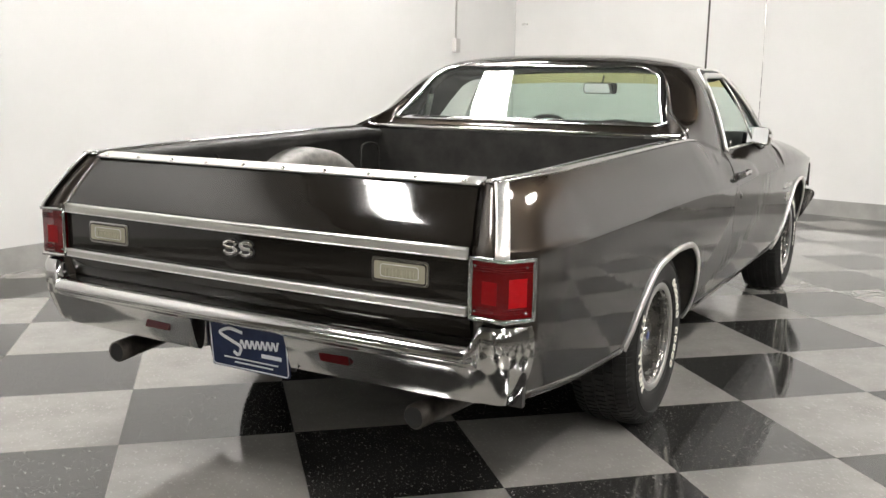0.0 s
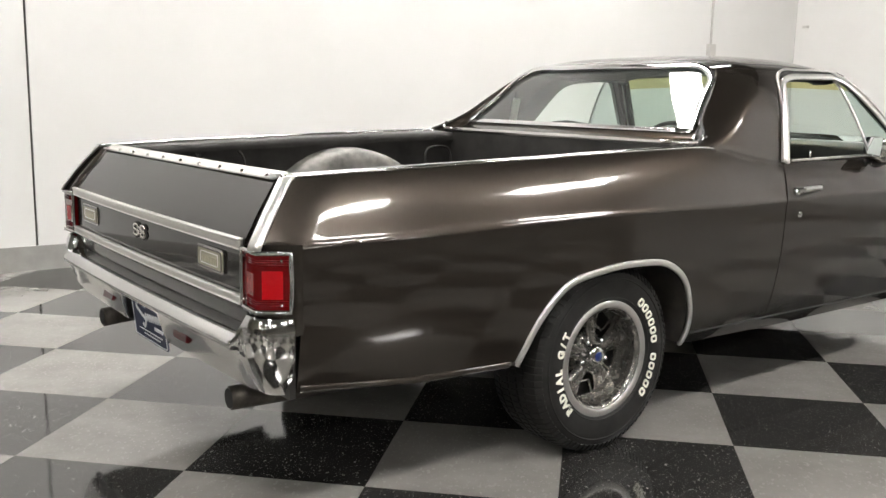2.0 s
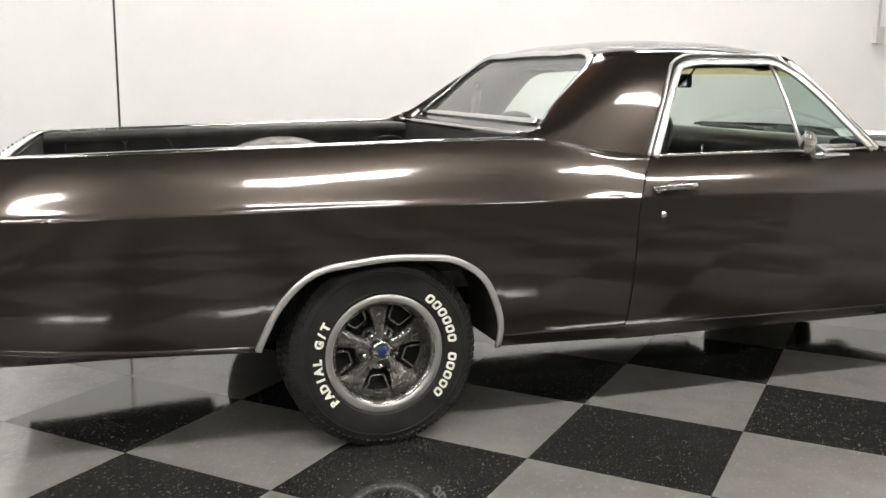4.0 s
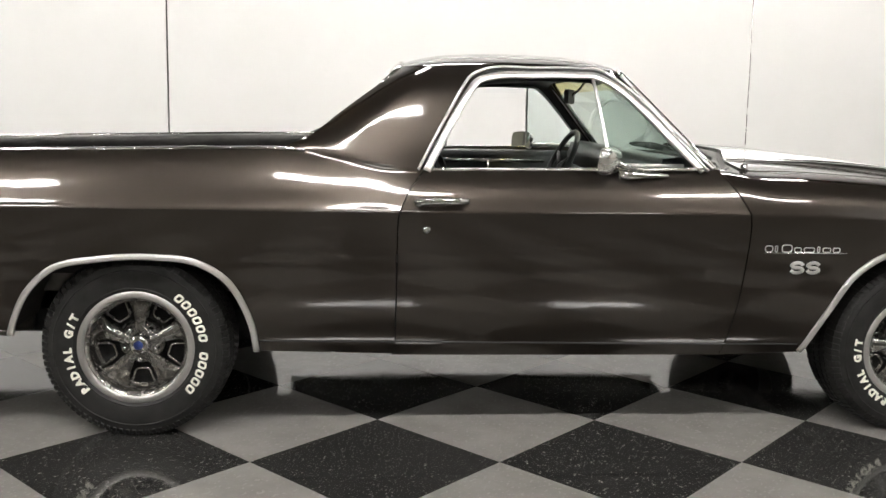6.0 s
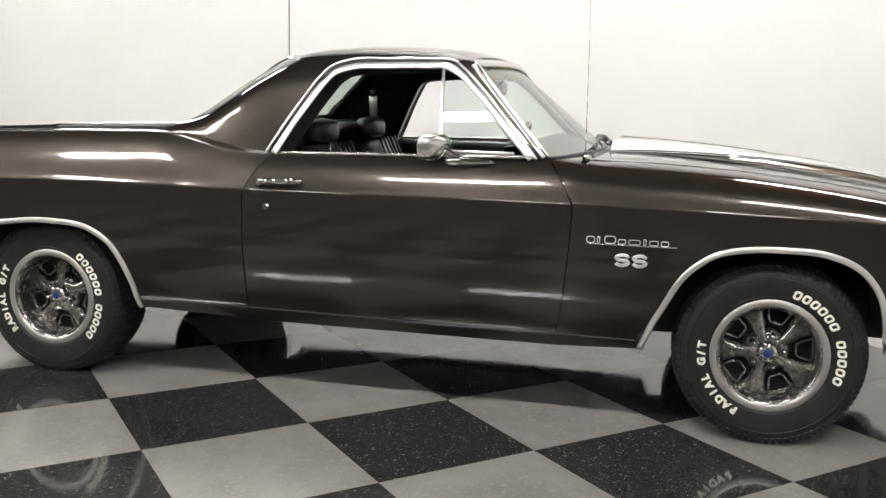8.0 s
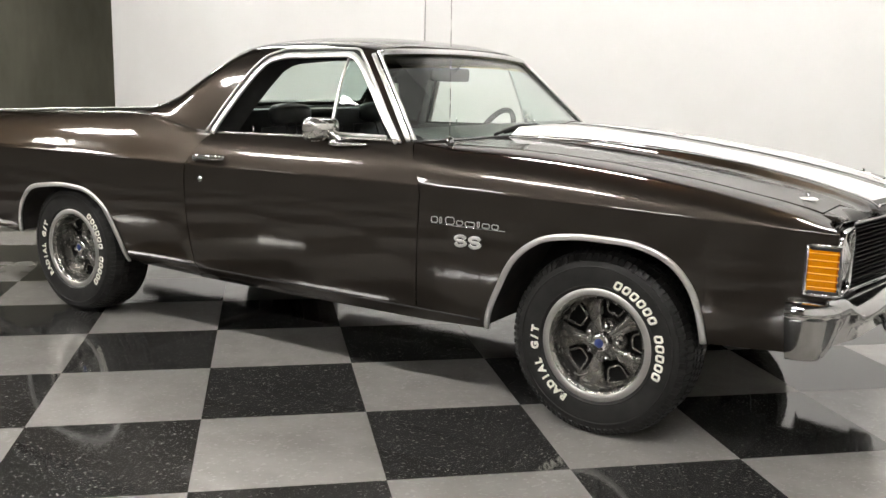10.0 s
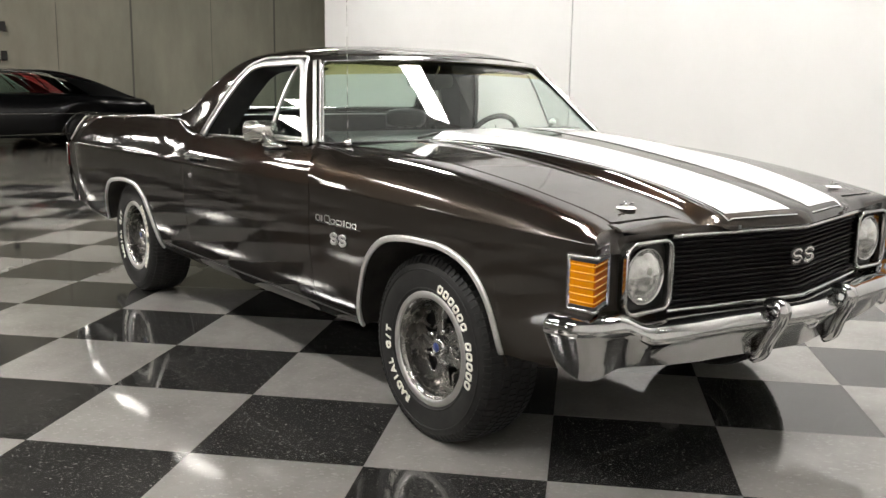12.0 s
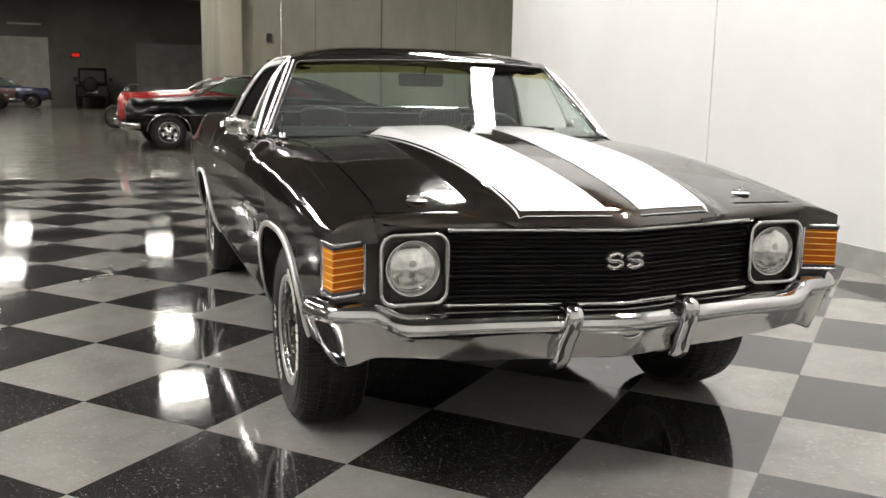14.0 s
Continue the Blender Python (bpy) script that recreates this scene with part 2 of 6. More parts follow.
def part(name, me, material, parent=None, label="", sharp=None):
    """One mesh object under a thing or part; me: a mesh, or a bmesh."""
    if isinstance(me, bmesh.types.BMesh):
        bm, me = me, bpy.data.meshes.new(name)
        bm.to_mesh(me)
        bm.free()
    if material and not me.materials:
        me.materials.append(material)
    if sharp:
        me.set_sharp_from_angle(angle=radians(sharp))
    ob = new(name, me)
    while parent and parent.parent and parent.parent.parent:      # thing > part > sub-part, no deeper
        parent = parent.parent
    ob.parent = parent
    if label:
        ob["label"] = label
    return ob


def empty(name, label, category, at=(0, 0, 0), group=""):
    ob = new(name)
    ob.location = at
    return tagged(ob, label, category, group)


def thick(ob, t, offset=-1.0):
    s = ob.modifiers.new("solid", "SOLIDIFY")
    s.thickness, s.offset = t, offset
    count = {}
    for p in ob.data.polygons:
        for k in p.edge_keys:
            count[k] = count.get(k, 0) + 1
    for e in ob.data.edges:
        e.use_edge_sharp = count.get(tuple(sorted(e.vertices)), 0) == 1
    return ob


def bevelled(ob, w, segments=2):
    b = ob.modifiers.new("bevel", "BEVEL")
    b.width, b.segments, b.limit_method = w, segments, "ANGLE"
    return ob


def grid(name, P, close_u=False, close_v=False, flip=False):
    """P: rows x columns x 3."""
    P = np.asarray(P, float)
    n, m = P.shape[:2]
    faces = []
    for i in range(n if close_u else n - 1):
        for j in range(m if close_v else m - 1):
            a, b = (i + 1) % n, (j + 1) % m
            q = (i * m + j, i * m + b, a * m + b, a * m + j)
            faces.append(q[::-1] if flip else q)
    return data(name, P.reshape(-1, 3), faces)


def mirrored(P):
    Q = np.array(P, float)
    Q[..., 0] *= -1
    return Q


def curve(knots, y):
    """Smooth curve through (y, value) knots."""
    k = np.asarray(knots, float)
    xs, vs = k[:, 0], k[:, 1]
    d = np.gradient(vs, xs) if len(xs) > 2 else np.full(len(xs), (vs[-1] - vs[0]) / (xs[-1] - xs[0]))
    y = np.clip(np.asarray(y, float), xs[0], xs[-1])
    i = np.clip(np.searchsorted(xs, y, "right") - 1, 0, len(xs) - 2)
    h = xs[i + 1] - xs[i]
    t = (y - xs[i]) / h
    return ((2 * t**3 - 3 * t**2 + 1) * vs[i] + (t**3 - 2 * t**2 + t) * h * d[i]
            + (-2 * t**3 + 3 * t**2) * vs[i + 1] + (t**3 - t**2) * h * d[i + 1])


def box(x0, x1, y0, y1, z0, z1):
    v = [(x, y, z) for z in (z0, z1) for y in (y0, y1) for x in (x0, x1)]
    f = [(0, 2, 3, 1), (4, 5, 7, 6), (0, 1, 5, 4), (2, 6, 7, 3), (0, 4, 6, 2), (1, 3, 7, 5)]
    return data("box", v, f, False)


def joined(*meshes):
    verts, faces = [], []
    for me in meshes:
        n = len(verts)
        verts += [tuple(v.co) for v in me.vertices]
        faces += [[n + i for i in p.vertices] for p in me.polygons]
    return data("joined", verts, faces, False)


def smooth_path(pts, n=40):
    """Points spread evenly along a smooth line through pts."""
    p = np.asarray(pts, float)
    s = np.concatenate([[0], np.cumsum(np.linalg.norm(np.diff(p, axis=0), axis=1))])
    t = np.linspace(0, s[-1], n)
    return np.stack([curve(np.stack([s, p[:, i]], 1), t) for i in range(p.shape[1])], 1)


def sweep(path, profile, side, closed=False, caps=True):
    """A closed profile (a, b) carried along path: a runs along side, b along the cross of side and the path."""
    path = np.asarray(path, float)
    tan = np.gradient(path, axis=0) if not closed else np.roll(path, -1, 0) - np.roll(path, 1, 0)
    tan /= np.linalg.norm(tan, axis=1)[:, None]
    side = np.broadcast_to(np.asarray(side, float), path.shape)
    s = side - (side * tan).sum(1)[:, None] * tan
    s /= np.linalg.norm(s, axis=1)[:, None]
    up = np.cross(s, tan)
    P = np.stack([path + a * s + b * up for a, b in profile], 1)
    me = grid("sweep", P, close_u=closed, close_v=True)
    if caps and not closed:
        m, n = len(profile), len(path)
        v = [tuple(x.co) for x in me.vertices]
        f = [tuple(p.vertices) for p in me.polygons] + [tuple(range(m)), tuple(range((n - 1) * m, n * m))[::-1]]
        me = data("sweep", v, f)
        bm = bmesh.new()
        bm.from_mesh(me)
        bmesh.ops.recalc_face_normals(bm, faces=bm.faces)
        bm.to_mesh(me)
        bm.free()
    return me


def oval(a, b, n=10):
    return [(a * math.cos(2 * math.pi * i / n), b * math.sin(2 * math.pi * i / n)) for i in range(n)]


def slab(a, b, c=0.3):
    """A rectangle 2a x 2b with clipped corners."""
    k = min(a, b) * c
    return [(a - k, -b), (a, -b + k), (a, b - k), (a - k, b), (-a + k, b), (-a, b - k), (-a, -b + k), (-a + k, -b)]


def lathe(profile, n=48):
    """Profile of (radius, offset along x) turned about the x axis."""
    P = [[(o, r * math.cos(2 * math.pi * i / n), r * math.sin(2 * math.pi * i / n)) for r, o in profile] for i in range(n)]
    return grid("lathe", P, close_u=True)


def moved(me, m):
    me.transform(m)
    return me


def rounded(w, h, r, n=5):
    """Outline of a rounded rectangle, counter-clockwise."""
    out = []
    for cx, cy, a0 in ((w - r, h - r, 0), (-w + r, h - r, 90), (-w + r, -h + r, 180), (w - r, -h + r, 270)):
        for i in range(n):
            a = radians(a0 + 90 * i / (n - 1))
            out.append((cx + r * math.cos(a), cy + r * math.sin(a)))
    return out


def prism(outline, depth, put=lambda a, b, d: (a, b, d)):
    n = len(outline)
    v = [put(a, b, 0) for a, b in outline] + [put(a, b, depth) for a, b in outline]
    f = [tuple(range(n))[::-1], tuple(range(n, 2 * n))] + [(i, (i + 1) % n, n + (i + 1) % n, n + i) for i in range(n)]
    return data("prism", v, f, False)

# ---- the room ----
LEFT0, LEFT1 = Vector((-3.63, -5.42)), Vector((-3.46, 7.97))      # white partition beside the car
FRONT1 = Vector((6.2, 6.18))                                        # far end of the white front wall
HIGH = 6.6


def wall(name, a, b, z0, z1, t, material, label, category="wall"):
    """A wall from a to b, its face on the line, its thickness to the left of the way."""
    way = (b - a).normalized()
    n = Vector((-way.y, way.x)) * t
    foot = [a, b, b + n, a + n]
    v = [(p.x, p.y, z) for z in (z0, z1) for p in foot]
    f = [(0, 3, 2, 1), (4, 5, 6, 7), (0, 1, 5, 4), (1, 2, 6, 5), (2, 3, 7, 6), (3, 0, 4, 7)]
    ob = part(name, data(name, v, f, False), material)
    return tagged(ob, label, category, kind="structure")


def along(a, b, d, off=0.0):
    way = (b - a).normalized()
    n = Vector((way.y, -way.x))
    return a + way * d + n * off


JOINT = 4.63      # narrow open joint between the two halves of the partition
wall("wall_left_1", LEFT0, along(LEFT0, LEFT1, JOINT - 0.008), 0, 5.6, 0.14, WALL, "white painted partition wall up to an open joint")
wall("wall_left_2", along(LEFT0, LEFT1, JOINT + 0.008), LEFT1, 0, 5.6, 0.14, WALL, "white painted partition wall beyond the open joint")
wall("trim_seam", along(LEFT0, LEFT1, JOINT - 0.0075, -0.016), along(LEFT0, LEFT1, JOINT + 0.0075, -0.016), 0, 5.6, 0.1, SEAM, "dark backing of the vertical panel joint", "joint")
wall("wall_front", LEFT1 + Vector((0.002, 0)), FRONT1, 0, 5.6, 0.14, WALL, "white painted wall at an angle to the partition")


def strip(name, a, b, d0, d1, z0, z1, out, material, label, category):
    return wall(name, along(a, b, d0, out), along(a, b, d1, out), z0, z1, out - 0.002, material, label, category)


LEN = (LEFT1 - LEFT0).length
strip("baseboard_left", LEFT0, LEFT1, 0, LEN - 0.03, 0, 0.17, 0.014, BASEB, "grey vinyl baseboard along the partition", "baseboard")
strip("baseboard_front", LEFT1, FRONT1, 0.03, (FRONT1 - LEFT1).length, 0, 0.17, 0.014, BASEB, "grey vinyl baseboard along the angled wall", "baseboard")
strip("trim_seam_front", LEFT1, FRONT1, 2.707 - 0.012, 2.707 + 0.012, 0.15, 5.6, 0.0026, SEAM, "dark vertical joint in the angled wall", "joint")

# conduit and small box on the partition
conduit = empty("conduit", "thin painted conduit with a small box on the white wall", "conduit")
p = along(LEFT0, LEFT1, 11.75, 0.02)
part("pipe", sweep([(p.x, p.y, 1.84 + 3.7 * i / 6) for i in range(7)], oval(0.012, 0.012, 10), (1, 0, 0)), SEAM_PALE, conduit)
part("box", moved(box(-0.035, 0.035, -0.05, 0.05, 1.70, 1.86), Matrix.Translation((p.x, p.y, 0))), SEAM_PALE, conduit)
sensor = empty("wall_plate", "small pale plate on the angled wall", "wall plate")
p = along(LEFT1, FRONT1, 0.16, 0.012)
part("plate", moved(box(-0.04, 0.04, -0.012, 0.012, 2.12, 2.15), Matrix.Translation((p.x, p.y, 0)) @ Matrix.Rotation(radians(-14), 4, "Z")), SEAM_PALE, sensor)

# hall round the booth
tagged(part("wall_concrete", box(-12.0, -0.85, -20.8, -16.0, 0, HIGH), CONCRETE), "grey tilt-up concrete wall with vertical panel joints", "wall", kind="structure")
for x, w in ((-4.75, 0.03), (-8.4, 0.03), (-3.1, 0.008), (-1.3, 0.02), (-6.7, 0.006)):
    tagged(part("trim_joint", box(x - w * 0.7, x + w * 0.7, -16.0, -15.99, 0, HIGH), SEAM_GREY), "dark joint between concrete panels", "joint", kind="structure")
tagged(part("wall_far", box(-12.4, 22.0, -46.6, -46.0, 0, HIGH), DARKWALL), "dark far wall of the hall", "wall", kind="structure")
tagged(part("wall_right", box(18.0, 18.4, -46.0, 9.0, 0, HIGH), PALEWALL), "grey hall wall far across the floor", "wall", kind="structure")
tagged(part("wall_back_left", box(-12.4, -12.0, -46.0, 9.0, 0, HIGH), DARKWALL), "plain hall wall behind the partition", "wall", kind="structure")
tagged(part("wall_behind_front", box(-12.4, 18.4, 9.0, 9.4, 0, HIGH), DARKWALL), "plain hall wall behind the angled wall", "wall", kind="structure")
tagged(part("ceiling", box(-12.4, 22.0, -46.6, 9.4, HIGH, HIGH + 0.2), CEIL), "dark hall ceiling", "ceiling", kind="structure")
tagged(part("ground", box(-12.4, 22.0, -46.6, 9.4, -0.2, -0.004), POLISHED), "polished grey concrete hall floor", "floor", kind="structure")

# ---- lamps ----
def ceiling_lamp(x, y, z, w, l, material, label, group):
    lamp = empty("ceiling_light", label, "ceiling light", (x, y, z), group)
    h = 0.07
    part("housing", bevel_housing(w, l, h), GREY_TRIM, lamp)
    part("diffuser", box(-w / 2, w / 2, -l / 2, l / 2, -0.012, 0.0), material, lamp)
    for s in (-1, 1):
        part("hanger", sweep([(0, s * l * 0.35, h), (0, s * l * 0.35, HIGH - z)], oval(0.004, 0.004, 6), (1, 0, 0)), STEEL, lamp)
    return lamp


def bevel_housing(w, l, h):
    a = [(-w / 2 - 0.02, -l / 2 - 0.02), (w / 2 + 0.02, -l / 2 - 0.02), (w / 2 + 0.02, l / 2 + 0.02), (-w / 2 - 0.02, l / 2 + 0.02)]
    b = [(x * 0.7, y * 0.85) for x, y in a]
    v = [(x, y, 0.001) for x, y in a] + [(x, y, h) for x, y in b]
    return data("housing", v, [(0, 3, 2, 1), (4, 5, 6, 7)] + [(i, (i + 1) % 4, 4 + (i + 1) % 4, 4 + i) for i in range(4)], False)


for x, y in [(-2.15, -2.95), (-2.15, 1.03), (-2.15, 4.3)] + [(x, y) for x in (3.9, 9.6) for y in (-2.9, 0.75, 4.4)] + [(3.9, -6.5)]:
    ceiling_lamp(x, y, 5.0, 0.40, 1.6, PANEL_GLOW, "suspended white rectangular panel lamp, switched on", "booth lamps")
# the first bay, at x -6.5, is an unseen lamp added to brighten the concrete wall
for x, y in ((-6.5, -11.5), (0.3, -14.1), (0.2, -19.6), (-0.0, -33.8), (5.4, -29.4), (5.9, -38.7), (11.0, -14.1), (11.0, -24.0), (5.6, -14.1), (5.6, -9.8), (5.6, -18.6), (5.6, -23.4), (11.0, -9.0)):
    ceiling_lamp(x, y, 5.5, 0.95, 0.95, BAYS_GLOW, "suspended square high-bay lamp of the hall, switched on; the leftmost is an added fill", "hall lamps")

# ---- the pickup car: x to its right side, y forward, rear axle at y = 0 ----
car = empty("pickup_car", "dark brown two-door coupe pickup with white hood stripes and chrome trim", "car")
AXLE = 2.946

WIDE = [(-1.24, 0.918), (-1.0, 0.942), (-0.5, 0.962), (0.3, 0.969), (1.0, 0.972), (2.0, 0.971), (2.6, 0.964), (3.1, 0.952), (3.4, 0.937), (3.6, 0.918), (3.72, 0.9)]
CREASE = [(-1.24, 0.832), (-0.5, 0.845), (1.0, 0.848), (2.3, 0.85), (2.9, 0.838), (3.4, 0.825), (3.72, 0.815)]
TOP = {      # upper edge: y, x, z
    "bed": [(-1.24, 0.785, 1.0), (-1.17, 0.797, 1.004), (-1.0, 0.82, 1.011), (-0.3, 0.842, 1.034), (0.35, 0.85, 1.052), (0.52, 0.854, 1.054), (0.62, 0.857, 1.046), (0.75, 0.873, 1.02), (0.93, 0.887, 0.99), (1.06, 0.882, 0.986)],
    "door": [(0.9, 0.882, 0.986), (1.5, 0.874, 0.998), (2.3, 0.866, 1.012)],
    "fender": [(2.1, 0.862, 1.008), (2.2, 0.81, 1.006), (2.3, 0.772, 1.002), (2.5, 0.752, 0.999), (2.7, 0.749, 0.989), (2.9, 0.748, 0.974), (3.1, 0.748, 0.952), (3.25, 0.749, 0.932), (3.4, 0.75, 0.907), (3.55, 0.752, 0.88), (3.61, 0.757, 0.867), (3.65, 0.762, 0.856), (3.72, 0.77, 0.83)],
}
REAR_ARCH = [(-0.43, 0.385), (-0.41, 0.44), (-0.356, 0.545), (-0.265, 0.632), (-0.102, 0.669), (0.08, 0.677), (0.233, 0.657), (0.329, 0.597), (0.388, 0.5), (0.415, 0.42), (0.425, 0.32)]
FRONT_ARCH = [(2.49, 0.32), (2.515, 0.39), (2.56, 0.485), (2.65, 0.635), (2.735, 0.697), (2.855, 0.724), (2.96, 0.728), (3.118, 0.715), (3.215, 0.672), (3.285, 0.587), (3.318, 0.47), (3.326, 0.41)]


def side_x(kind, y, z):
    """Half width of the body side at y, z."""
    y, z = np.asarray(y, float), np.asarray(z, float)
    t = np.asarray(TOP[kind])
    xw, zc = curve(WIDE, y), curve(CREASE, y)
    xt, zt = curve(t[:, [0, 1]], y), curve(t[:, [0, 2]], y)
    low = np.interp(z, [0.25, 0.30, 0.335, 0.38, 0.45, 0.56, 0.66, 0.76, 2.0], [-0.122, -0.102, -0.076, -0.054, -0.034, -0.014, -0.004, 0.0, 0.0])
    s = np.clip((z - zc) / (zt - zc), 0, 1)
    fade = 1.0 if kind != "bed" else np.clip((0.62 - y) / 0.35, 0, 1)
    lip = 0.010 - 0.004 * np.clip((y + 0.5) / 1.2, 0, 1)
    tip = np.clip((y - 2.03) / 0.17, 0, 1) if kind == "fender" else 0.0
    round_top = fade if kind == "bed" else 0.0
    bent = 0.55 + 0.25 * np.clip((y - 0.6) / 0.2, 0, 1) * np.clip((0.97 - y) / 0.1, 0, 1) if kind == "bed" else 0.3
    soft = (1 - bent * s - (1 - bent) * s**2) * (1 - round_top) + (1 - 0.62 * s - 0.34 * s**2 - 0.04 * s**9) * round_top
    up = xt + (xw - lip - xt) * (soft * (1 - tip) + np.sqrt(1 - s**2) * tip)
    up = up + 0.008 * np.exp(-np.maximum(z - zc, 0) / 0.016) * (1 - s)
    ridge = np.clip((z - zc) / 0.007, 0, 1)
    return np.where(z <= zc, xw + low, xw * (1 - ridge) + up * ridge)


def bottom_z(y):
    z = np.interp(y, [-1.24, -0.83, -0.43, -0.429, 0.43, 1.0, 2.25, 2.48, 3.326, 3.327, 3.58, 3.72], [0.435, 0.395, 0.38, 0.32, 0.32, 0.305, 0.303, 0.315, 0.315, 0.41, 0.42, 0.43])
    for arch in (REAR_ARCH, FRONT_ARCH):
        a = np.asarray(arch)
        inside = (y >= a[0, 0]) & (y <= a[-1, 0])
        z = np.where(inside, curve(a, y), z)
    return z


def door_rear(z):
    return np.interp(z, [0.3, 0.8, 0.85, 0.93, 0.99], [0.932, 0.932, 0.94, 0.978, 1.028])


def door_front(z):
    return np.interp(z, [0.3, 0.38, 0.5, 0.8, 0.86, 0.93, 1.0], [2.17, 2.182, 2.2, 2.225, 2.218, 2.178, 2.128])


def body_side(kind, columns, place):
    """Columns of the body side; place(y, z) bends the panel's ends."""
    t = np.asarray(TOP[kind])
    rows = []
    for y in columns:
        zb, zc, zt = float(bottom_z(np.array(y))), float(curve(CREASE, y)), float(curve(t[:, [0, 2]], y))
        low = zb + (zc - zb) * np.array([0, 0.03, 0.08, 0.15, 0.25, 0.37, 0.5, 0.65, 0.8, 0.93, 0.985, 1.0])
        a = np.array([0.05, 0.1, 0.18, 0.28, 0.38, 0.5, 0.62, 0.73, 0.83, 0.91, 0.97, 1.0])
        zs = np.concatenate([low, zc + (zt - zc) * a])
        ys = place(np.full_like(zs, y), zs)
        xs = side_x(kind, ys, np.minimum(zs, curve(t[:, [0, 2]], ys)))
        rows.append(np.stack([xs, ys, zs], 1))
    return np.array(rows)


def dense(lo, hi, *arches):
    ys = set(np.round(np.linspace(lo, hi, int((hi - lo) / 0.025) + 2), 4))
    for arch in arches:
        a0, a1 = arch[0][0], arch[-1][0]
        ys |= set(np.round(np.concatenate([a0 + np.array([-0.0005, 0.0, 0.003, 0.008, 0.015, 0.025]), a1 - np.array([-0.0005, 0, 0.003, 0.008, 0.015, 0.025])]), 4))
    return sorted(y for y in ys if lo <= y <= hi)


def pair(name, P, material, label="", parent=None, solid=0.0):
    """The right part and its mirror image on the left."""
    made = []
    for s in (1, -1):
        ob = part(name, grid(name, P if s > 0 else mirrored(P), flip=s > 0), material, parent or car, label)
        if solid:
            thick(ob, solid, -1)
        made.append(ob)
    return made


def tail_edge(z):
    """The slanted corner edge between the quarter panel and the tailgate: x, y."""
    k = np.clip((np.asarray(z, float) - 0.832) / 0.172, 0, 1)
    bulge = 4 * k * (1 - k)
    return 0.866 - 0.071 * k + 0.006 * bulge, -1.308 + 0.130 * k - 0.006 * bulge


def quarter_place(y, z):
    near = np.clip((-0.75 - y) / 0.45, 0, 1)
    back = y + near ** 1.5 * (np.where(z > 0.836, tail_edge(z)[1] + 0.004, -1.2) + 1.2)
    return np.where(y < 0.5, back, 0.5 + (y - 0.5) / 0.43 * (door_rear(z) - 0.0045 - 0.5))


bed_cols = dense(-1.2, 0.93, REAR_ARCH)
bed = body_side("bed", bed_cols, quarter_place)
for col in bed:
    k = np.clip((tail_edge(col[:, 2])[1] + 0.14 - col[:, 1]) / 0.14, 0, 1) ** 1.8 * (col[:, 2] > 0.836)
    col[:, 0] += k * (tail_edge(col[:, 2])[0] - col[:, 0])
door_cols = np.linspace(0, 1, 34)
DOOR = body_side("door", 0.95 + door_cols * 1.2, lambda y, z: door_rear(z) + (door_front(z) - door_rear(z)) * (y - 0.95) / 1.2)
doors = pair("door", DOOR[:, 2:], PAINT, "", None, 0.03)


def fender_end(z):
    """The fender's front edge: furthest forward at the outer corner above the bumper."""
    return np.interp(z, [0.60, 0.625, 0.82, 0.845], [3.66, 3.71, 3.712, 3.672])


fender = body_side("fender", dense(2.21, 3.676, FRONT_ARCH), lambda y, z: np.where(y > 2.45, y, 2.45 - (2.45 - y) / 0.24 * (2.45 - door_front(z) - 0.0045)))
fender[..., 1] += np.clip((fender[..., 1] - 3.45) / 0.226, 0, 1) * (fender_end(fender[..., 2]) - 3.676)
pair("front_fender", fender, PAINT, "", None, 0.012)
# rocker below the door
rock = np.array([[(side_x("door", y, z), y, z) for z in (0.30, 0.315, 0.33, 0.345, 0.36)] for y in np.linspace(0.92, 2.2, 20)])
rock[..., 0] -= 0.004
pair("rocker_panel", rock, PAINT, "", None, 0.01)
# sill seam below the door and rolled lower edge behind the rear wheel
for s in (1, -1):
    seam = [(s * (float(side_x("bed" if y < 0.93 else "fender" if y > 2.2 else "door", y, 0.365)) + 0.0006), y, 0.365 - 0.006 * (y - 0.43)) for y in np.linspace(0.43, 2.47, 30)]
    part("sill_seam", sweep(seam, slab(0.0008, 0.0028, 0.3), (s, 0, 0)), BLACK, car, "dark seam above the sill")
    lip = [(s * (float(side_x("bed", y, float(bottom_z(np.array(y))) + 0.014)) + 0.001), y, float(bottom_z(np.array(y))) + 0.012) for y in np.linspace(-1.19, -0.44, 24)]
    part("lower_lip", sweep(lip, oval(0.006, 0.011, 10), (s, 0, 0)), PAINT, car, "rolled lower edge of the quarter panel")

# ---- cab ----
G = [(0.95, 0.906), (1.0, 0.885), (1.05, 0.864), (1.1, 0.842), (1.2, 0.793), (1.3, 0.732), (1.34, 0.698), (1.365, 0.668), (1.38, 0.646), (1.4, 0.61)]
SAIL = [(1.04, 0.44), (1.055, 0.50), (1.065, 0.545), (1.08, 0.58), (1.1, 0.61), (1.18, 0.708), (1.277, 0.836), (1.365, 0.955)]
WINDOW_REAR = [(0.985, 1.03), (1.085, 1.082), (1.2, 1.15), (1.28, 1.2), (1.32, 1.232), (1.345, 1.27), (1.365, 1.31)]
tb = np.asarray(TOP["bed"])


def sail_inset(d, r):
    """How far the sail rolls inwards at distance d from its rear edge."""
    k = min(1.0, 2.5 * r)
    return 3.9 * max(0.0, 0.15 - d) ** 2 * k * k * (3 - 2 * k)


